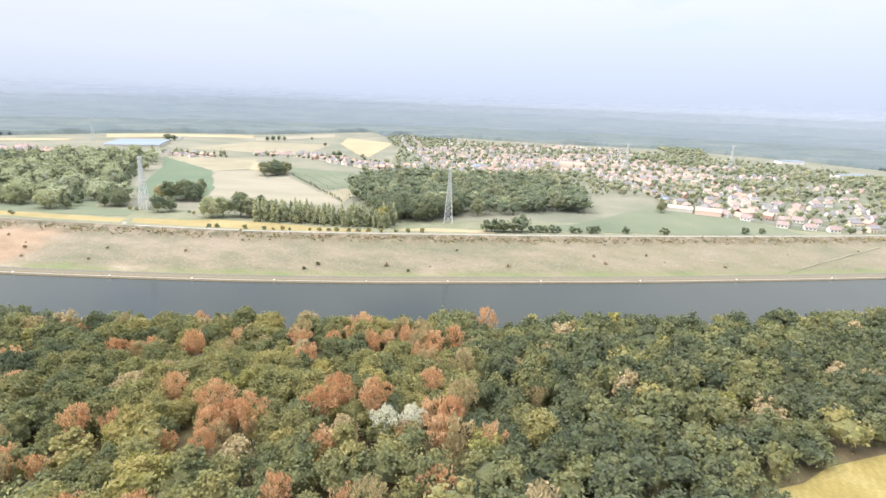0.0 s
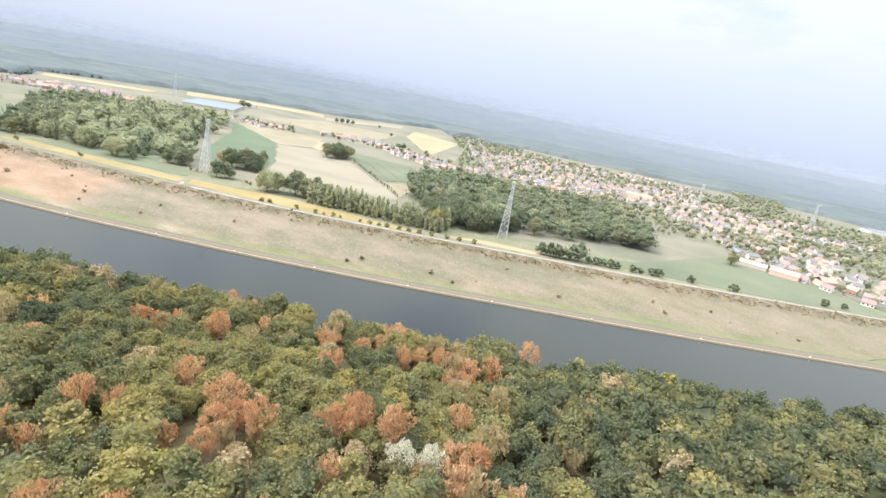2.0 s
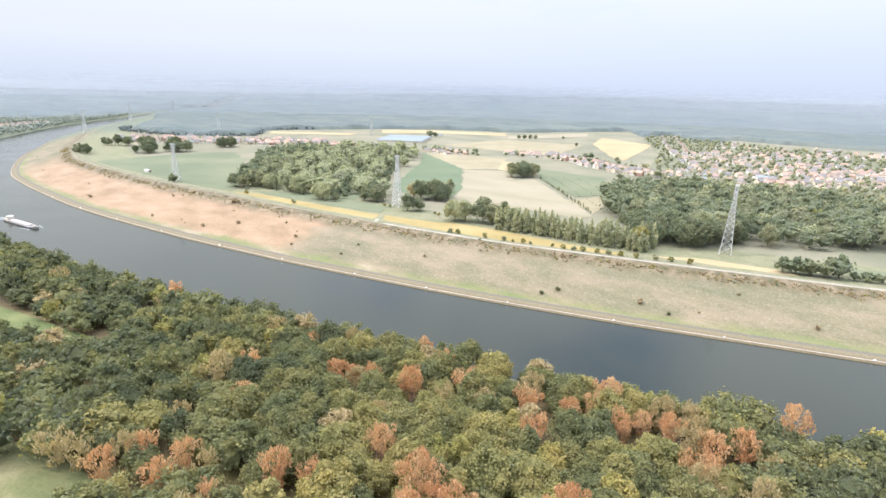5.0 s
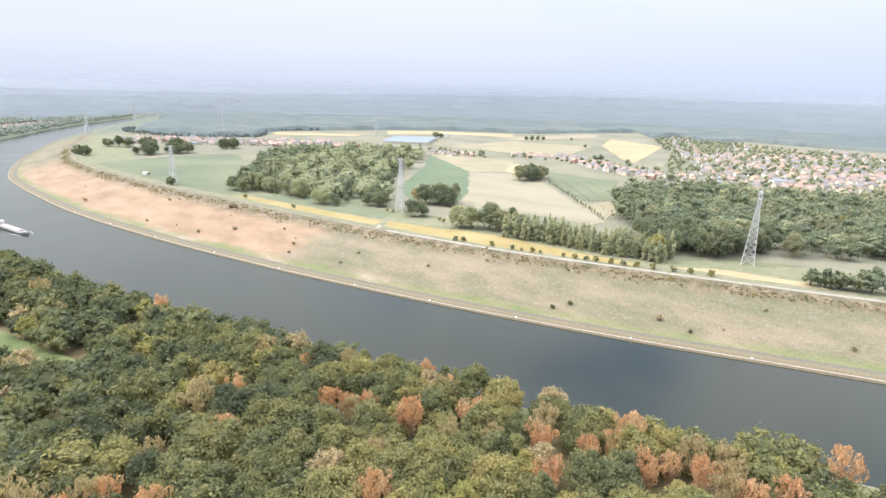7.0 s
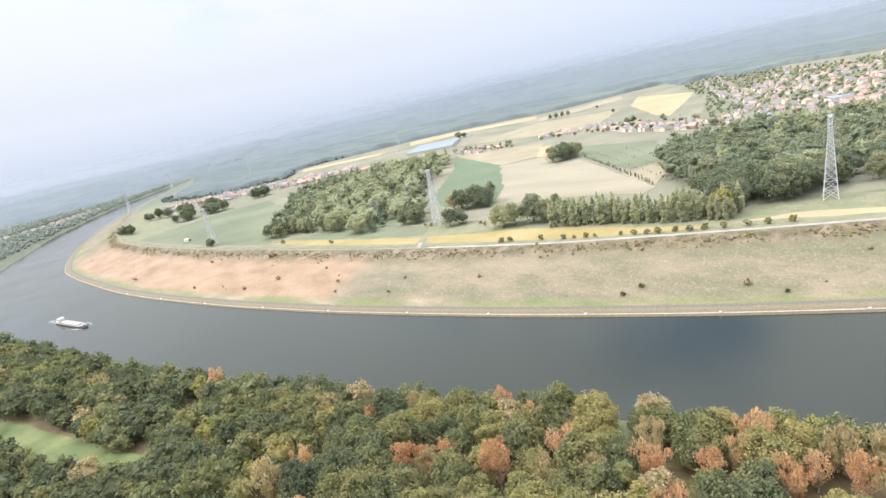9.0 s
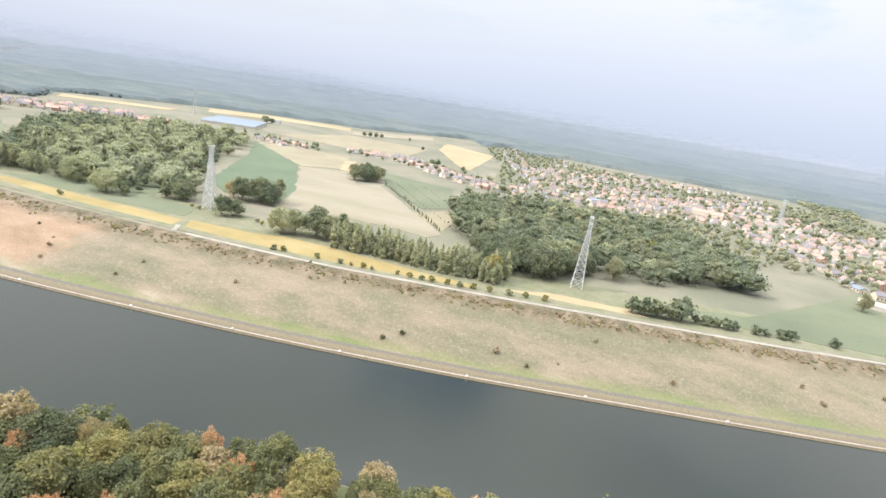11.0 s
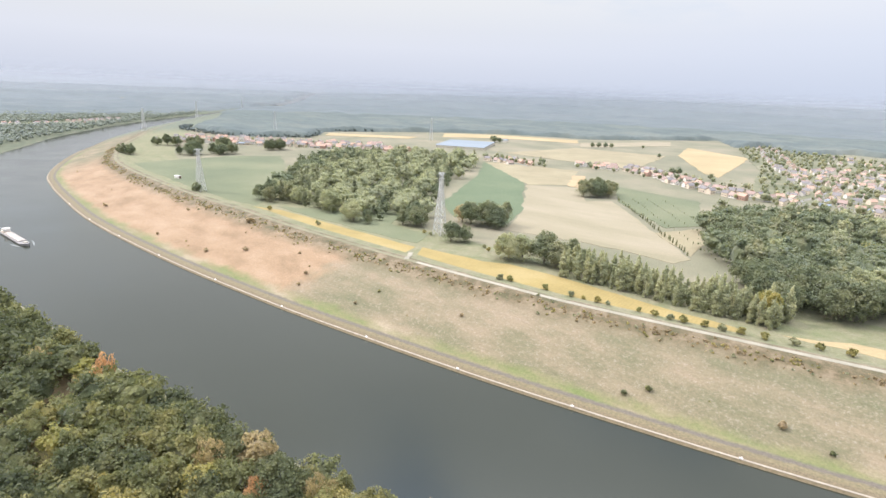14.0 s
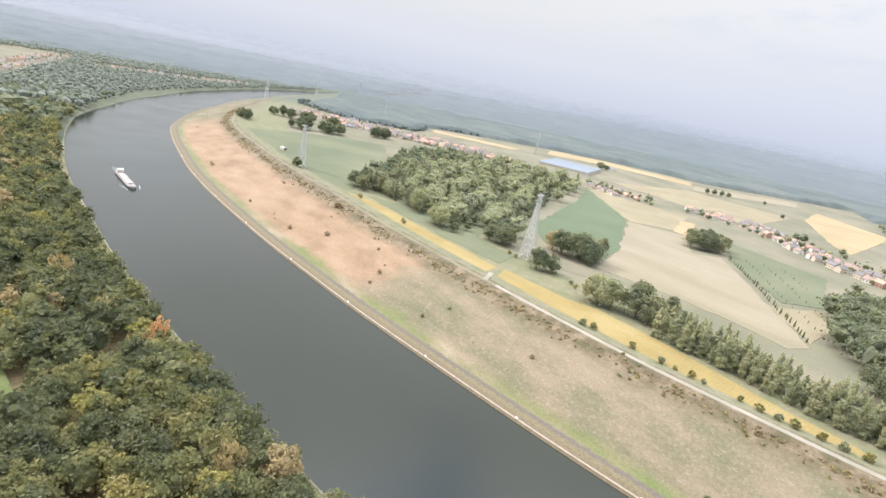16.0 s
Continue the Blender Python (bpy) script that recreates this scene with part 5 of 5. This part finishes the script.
HOUSES = []
street("street_row", [(-376, 1060), (-340, 1090), (-299, 1092), (-250, 1066), (-215, 1035), (-164, 988), (-128, 972), (-90, 958)], 12.5, 0.97, group="row of village houses")
street("street_main", [(-95, 955), (-40, 985), (10, 985), (54, 960), (110, 1010), (190, 1075)], 15, 0.9)
street("street_edge", [(190, 1075), (250, 985), (285, 860), (300, 765), (330, 695), (372, 655), (448, 655), (560, 660), (680, 690)], 17, 0.85)
street("street_far", [(-60, 990), (-45, 1120), (-110, 1330), (-165, 1560), (-225, 1850)], 18, 0.8, True)
street("street_mid", [(-14, 1050), (120, 1150), (260, 1165), (420, 1160), (600, 1240)], 15, 0.9, True)
street("street_north", [(300, 1040), (430, 1030), (560, 1090), (680, 1180)], 16, 0.85, True)
street("street_lane", [(340, 735), (430, 737), (520, 772)], 17, 0.8, True)
street("street_hill", [(-60, 1180), (60, 1212), (180, 1232), (330, 1262)], 16, 0.85, True)
street("street_back", [(-20, 1230), (140, 1290), (260, 1330), (400, 1440)], 17, 0.8, True)
street("street_cross", [(54, 975), (90, 1080), (170, 1200), (300, 1400)], 18, 0.8, True)
street("street_east", [(265, 960), (370, 915), (480, 900), (600, 960), (720, 1050)], 19, 0.6, True)
street("street_garden", [(310, 800), (420, 790), (520, 820), (640, 850)], 22, 0.45, True)
street("street_mill", [(420, 690), (500, 740), (560, 790), (680, 900)], 26, 0.4)
street("street_west", [(-1062, 700), (-1020, 738), (-980, 775), (-926, 800), (-880, 850), (-813, 890), (-740, 938), (-690, 1000)], 13, 0.95, group="houses of the hamlet")
street("street_lane_west", [(-1110, 765), (-1050, 805), (-990, 850), (-908, 898), (-830, 962), (-760, 1000)], 14, 0.9, True, group="houses of the hamlet")
street("street_farm", [(-525, 1010), (-480, 1012), (-420, 985)], 15, 0.9, group="houses by the greenhouse")
street("street_outer", [(-1215, 270), (-1330, 300), (-1560, 365), (-1790, 435)], 17, 0.8, True, 5.6, group="houses beyond the bend")
street("street_quay", [(-1610, 490), (-1655, 600), (-1690, 760), (-1800, 920)], 18, 0.8, True, 5.6, group="houses beyond the bend")


def houses_joined(name, rows, label):
    """Houses too far off to tell apart: walls with gables, pitched roofs and chimneys in one mesh."""
    V, L, S, I = [], [], [], []
    nv = nl = 0
    for x, y, z, turn in rows:
        w, d, t = rng.uniform(3.4, 5.6), rng.uniform(3.0, 3.9), rng.uniform(3.0, 5.2)
        pk = t + d * rng.uniform(0.65, 0.9)
        o = 0.4
        v = np.array([(-w, -d, -0.4), (w, -d, -0.4), (w, d, -0.4), (-w, d, -0.4), (-w, -d, t), (w, -d, t), (w, d, t), (-w, d, t), (-w, 0, pk), (w, 0, pk),
                      (-w - o, -d - o, t - 0.1), (w + o, -d - o, t - 0.1), (w + o, d + o, t - 0.1), (-w - o, d + o, t - 0.1), (-w - o, 0, pk + 0.25), (w + o, 0, pk + 0.25),
                      (1, -0.4, t), (1.8, -0.4, t), (1.8, 0.4, t), (1, 0.4, t), (1, -0.4, pk + 1.2), (1.8, -0.4, pk + 1.2), (1.8, 0.4, pk + 1.2), (1, 0.4, pk + 1.2)])
        wall, roof = rng.choice([0, 0, 0, 1, 2]), 3 if rng.uniform() < (0.42 if -120 < x < 420 and y < 1280 else 0.18) else rng.choice([4, 5])
        faces = [((0, 1, 5, 4), wall), ((2, 3, 7, 6), wall), ((1, 2, 6, 9, 5), wall), ((3, 0, 4, 8, 7), wall), ((10, 11, 15, 14), roof), ((12, 13, 14, 15), roof),
                 ((16, 17, 21, 20), 1), ((17, 18, 22, 21), 1), ((18, 19, 23, 22), 1), ((19, 16, 20, 23), 1), ((20, 21, 22, 23), 1)]
        c, s = math.cos(turn), math.sin(turn)
        V.append(np.stack([v[:, 0] * c - v[:, 1] * s + x, v[:, 0] * s + v[:, 1] * c + y, v[:, 2] + z], 1))
        for f, m in faces:
            L.extend(i + nv for i in f)
            S.append(nl)
            nl += len(f)
            I.append(m)
        nv += len(v)
    me = to_mesh(name, np.concatenate(V), L, S, [M_WHITE, M_PINK, M_CREAM, M_TILE, M_SLATE, M_RUSSET], I)
    return tagged(new(name, me), label, "houses", kind="stuff")


VILLAGE = [(-60, 1000), (60, 1000), (200, 1090), (262, 960), (300, 820), (345, 720), (460, 668), (640, 690), (760, 860), (860, 1120), (800, 1430), (560, 1650), (200, 1700), (-70, 1680), (-120, 1300)]
for x, y in scatter(VILLAGE, 23):
    away = np.hypot(np.array(HOUSES)[:, 0] - x, np.array(HOUSES)[:, 1] - y).min()
    if away > 13 and x < 420 and wave(x, y, 260, 61) + rng.uniform(-0.7, 0.7) > (-0.2 if y < 1300 else 0.25):
        FAR_HOUSES.append((x, y, 15.0, 0.6 * float(wave(x, y, 200, 62)) + rng.choice([0, 1.57])))
        HOUSES.append((x, y))
houses_joined("far_houses", FAR_HOUSES, "many small pale houses with orange and dark roofs")


def hall(x, y, z, turn, wide, deep, tall, wall, roof, label, bays=1, pitch=0.25):
    """A long low farm or works building of one or more roof bays."""
    ob = new("farm_building")
    each = deep / bays
    for i in range(bays):
        y0, y1 = -deep / 2 + i * each, -deep / 2 + (i + 1) * each
        mid, peak = (y0 + y1) / 2, tall + each / 2 * pitch
        bm = bmesh.new()
        box(bm, -wide / 2, wide / 2, y0 + 0.02, y1 - 0.02, -0.4, tall)
        part("wall", bm, wall, ob)
        bm = bmesh.new()
        prof = [(y0 - 0.2, tall), (mid, peak), (y1 + 0.2, tall), (y1 + 0.2, tall + 0.25), (mid, peak + 0.25), (y0 - 0.2, tall + 0.25)]
        ends = [[bm.verts.new((sx * (wide / 2 + 0.3), a, b + 0.01 * i)) for a, b in prof] for sx in (-1, 1)]
        for k in range(6):
            bm.faces.new((ends[0][k], ends[0][(k + 1) % 6], ends[1][(k + 1) % 6], ends[1][k]))
        bm.faces.new(ends[0][::-1])
        bm.faces.new(ends[1])
        part("roof", bm, roof, ob)
    bm = bmesh.new()
    box(bm, wide / 2 - 0.02, wide / 2 + 0.08, -deep / 2 + 1.0, -deep / 2 + 4.0, 0, min(3.4, tall - 0.3))
    part("door", bm, M_DOOR, ob)
    ob.matrix_basis = pose(x, y, z, 0, 0, turn)
    return tagged(ob, label, "farm building")


hall(-680, 1168, 15.0, 24, 100, 130, 4.5, M_CONC, M_GREYROOF, "wide grey greenhouse hall with many low roof bays", 8)
hall(272, 708, 15.0, -22, 34, 14, 4.0, M_CONC, plain("sandy_sheet_roof", (0.62, 0.52, 0.40)), "long farm barn with a sandy sheet roof", 1)
hall(300, 690, 15.0, -22, 26, 12, 4.2, M_PINK, M_TILE, "pale brick barn with an orange roof", 1, 0.6)
hall(338, 690, 15.0, 20, 18, 12, 5.5, M_CREAM, M_TILE, "cream farmhouse wing with an orange roof", 1, 0.6)
hall(760, 1440, 15.0, 15, 60, 26, 6.0, M_WHITE, M_GREYROOF, "long white works hall with a pale roof", 2)
hall(728, 1160, 15.0, 15, 64, 24, 6.0, M_WHITE, M_GREYROOF, "long white works hall at the edge of the village", 2)
hall(210, 1110, 15.0, -20, 46, 14, 7.0, M_CREAM, M_TILE, "long cream school block with an orange roof", 1, 0.6)
hall(40, 1020, 15.0, 30, 26, 14, 6.0, M_WHITE, M_GREYROOF, "white village hall with a pale flat roof", 1)
hall(-632, 532, 15.1, 10, 7, 4.5, 2.6, M_WHITE, M_WHITE, "small white field shelter on the meadow", 1)
hall(-700, 1335, 15.0, 20, 30, 12, 4, M_WHITE, M_GREYROOF, "long white shed beyond the woods", 1)

# garden trees among the houses
h = np.array(HOUSES)


def free(p, gap=7.5):
    return np.hypot(h[:, 0] - p[0], h[:, 1] - p[1]).min() > gap


rows = []
for poly, gap, z in (([(-60, 880), (60, 900), (200, 900), (290, 700), (400, 620), (760, 640), (900, 900), (720, 1330), (500, 1560), (60, 1640), (-220, 1850), (-260, 1700), (-150, 1300), (-110, 1000)], 18.5, 15.0),
                     ([(-370, 1020), (-300, 1045), (-100, 930), (-60, 1000), (-200, 1090), (-370, 1100)], 21, 15.0),
                     ([(-1090, 690), (-740, 890), (-660, 980), (-700, 1050), (-1080, 830)], 17, 15.0),
                     ([(-540, 1010), (-400, 990), (-410, 1040), (-540, 1050)], 13, 15.0),
                     ([(-1200, 230), (-1820, 400), (-1820, 500), (-1200, 310)], 20, 5.5), ([(-1590, 460), (-1710, 460), (-1860, 900), (-1760, 970)], 20, 5.5)):
    x_lo = min(q[0] for q in poly)
    for p in scatter(poly, gap):
        if free(p):
            rows.append((("round", "broad", "round")[rng.randint(3)], ("inland", "inland", "garden")[rng.randint(3)], p[0], p[1], z - 0.1, rng.uniform(0.4, 0.85) * (0.6 if x_lo < -900 else 1.0)))
for p in scatter([(-95, 790), (-55, 800), (45, 885), (130, 850), (180, 780), (240, 780), (250, 900), (140, 1000), (-60, 930)], 15):
    if free(p):
        rows.append((("round", "bush")[rng.randint(2)], ("garden", "garden", "inland")[rng.randint(3)], p[0], p[1], 14.9, rng.uniform(0.6, 0.95)))
for belt in ([(560, 1860), (660, 1740), (600, 1500), (520, 1560)], [(530, 1210), (680, 1210), (650, 1040), (520, 1080)], [(700, 1130), (860, 1100), (780, 950), (620, 980)], [(300, 930), (390, 890), (350, 770), (290, 800)],
             [(400, 1000), (470, 990), (520, 860), (430, 850)], [(380, 1400), (520, 1330), (500, 1250), (380, 1290)]):
    for p in scatter(belt, 14):
        if free(p, 9):
            rows.append((("round", "broad")[rng.randint(2)], ("inland", "inland", "garden")[rng.randint(3)], p[0], p[1], 14.8, rng.uniform(0.6, 1.0)))
trees_joined("village_trees", rows, {k: [crown_shape(450 + 7 * i + len(k), **lighter(f, 5, 12, 3.6)) for i in range(4)] for k, f in FORMS.items()}, "garden trees and hedges among the village houses")
LINE_TREES = [(-690, 1290, 1.2), (-700, 1300, 1.3), (-680, 1296, 1.1), (-500, 1400, 0.9), (-490, 1412, 1.0), (-478, 1420, 1.0), (-470, 1436, 0.9), (-420, 1500, 0.6), (-330, 1330, 0.7), (-180, 1085, 0.8), (-235, 1085, 0.9), (-230, 1100, 1.0)]
for x, y, s in LINE_TREES:
    tree("broad", "inland", x, y, 15.0, s * 0.9, "trees along the far fields", "mid")

# ---- a cargo barge on the canal ----


def barge(x, y, turn, length=58.0, beam=6.6):
    ob = new("cargo_barge")
    hl, hb = length / 2, beam / 2
    plan = [(-hl, -hb * 0.75), (-hl + 3, -hb), (hl - 8, -hb), (hl - 2.5, -hb * 0.6), (hl, 0.0), (hl - 2.5, hb * 0.6), (hl - 8, hb), (-hl + 3, hb), (-hl, hb * 0.75)]
    bm = bmesh.new()
    low = [bm.verts.new((a * 0.985, b * 0.9, -0.6)) for a, b in plan]
    top = [bm.verts.new((a, b, 1.15 + (0.7 if a > hl - 5 else 0.0))) for a, b in plan]
    for i in range(len(plan)):
        j = (i + 1) % len(plan)
        bm.faces.new((low[i], low[j], top[j], top[i]))
    bm.faces.new(low[::-1])
    bm.faces.new(top)
    part("hull", bm, M_HULL, ob)
    n = 9
    for i in range(n):
        x0 = -hl + 13 + (length - 24) * i / n
        x1 = -hl + 13 + (length - 24) * (i + 1) / n - 0.2
        bm = bmesh.new()
        prof = [(-hb + 0.7, 1.1), (-hb + 0.7, 2.1), (0, 2.7), (hb - 0.7, 2.1), (hb - 0.7, 1.1)]
        ends = [[bm.verts.new((xx, b, c)) for b, c in prof] for xx in (x0, x1)]
        for k in range(5):
            bm.faces.new((ends[0][k], ends[0][(k + 1) % 5], ends[1][(k + 1) % 5], ends[1][k]))
        bm.faces.new(ends[0][::-1])
        bm.faces.new(ends[1])
        part("hatch_cover", bm, M_HATCH, ob)
    bm = bmesh.new()
    box(bm, -hl + 2.5, -hl + 10, -hb + 1, hb - 1, 1.1, 2.7)
    deck = part("deckhouse", bm, M_CREAM, ob)
    bm = bmesh.new()
    box(bm, -hl + 6.5, -hl + 10.5, -hb + 1.2, hb - 1.2, 2.7, 4.7)
    box(bm, -hl + 6.2, -hl + 10.8, -hb + 0.9, hb - 0.9, 4.7, 4.9)
    part("wheelhouse", bm, M_WHITE, ob)
    for s in (-1, 1):
        bm = bmesh.new()
        box(bm, -hl + 7.0, -hl + 10.0, s * (hb - 1.2) - 0.04, s * (hb - 1.2) + 0.04, 3.5, 4.4)
        part("window", bm, M_GLASS, ob)
    bm = bmesh.new()
    box(bm, hl - 6, hl - 3.5, -1.2, 1.2, 1.1, 2.6)
    part("foredeck_locker", bm, M_CONC, ob)
    ob.matrix_basis = pose(x, y, 0, 0, 0, turn)
    return tagged(ob, "long loaded cargo barge with pale hatch covers on the canal", "barge")


barge(-516, 346, 1.0)


def wake(x, y, turn, rows_of):
    bm = bmesh.new()
    m = pose(x, y, 0, 0, 0, turn)
    for a, b, wdt, ln in rows_of:
        tube(bm, [m @ Vector((a, b, -0.02)), m @ Vector((a - ln * 0.5, b * 1.2, 0.0)), m @ Vector((a - ln, b * 1.4, -0.04))], [wdt * 0.3, wdt, wdt * 0.2], 5)
    return tagged(part("wake", bm, M_FOAM), "thin white wake behind the barge", "wake", kind="stuff")


wake(-516, 346, 1.0, [(-32, 1.5, 0.16, 16), (-32, -1.5, 0.16, 16), (-33, 0.2, 0.2, 20), (30, 4.2, 0.14, 14), (30, -4.2, 0.14, 14), (26, 5.4, 0.12, 16), (26, -5.4, 0.12, 16)])

# ---- small marks on the banks ----
for i, xx in enumerate((330, 255, 180, 105, 35, -20, -78, -130, -190, -250, -320, -395, -470, -545, -620)):
    k = int(np.argmin(np.abs(EDGE[:, 0] - xx)))
    p = EDGE[k] + INLAND[k] * 0.7
    bm = bmesh.new()
    box(bm, -0.6, 0.6, -0.35, 0.35, -0.2, 0.45)
    box(bm, -0.1, 0.1, -0.1, 0.1, 0.45, 1.0)
    ob = part("mooring_block", bm, M_WHITE)
    ob.matrix_basis = pose(p[0], p[1], 1.1, 0, 0, math.degrees(math.atan2(TAN[k, 1], TAN[k, 0])))
    tagged(ob, "pale mooring block on the canal edge", "mooring block", "mooring blocks along the edge")
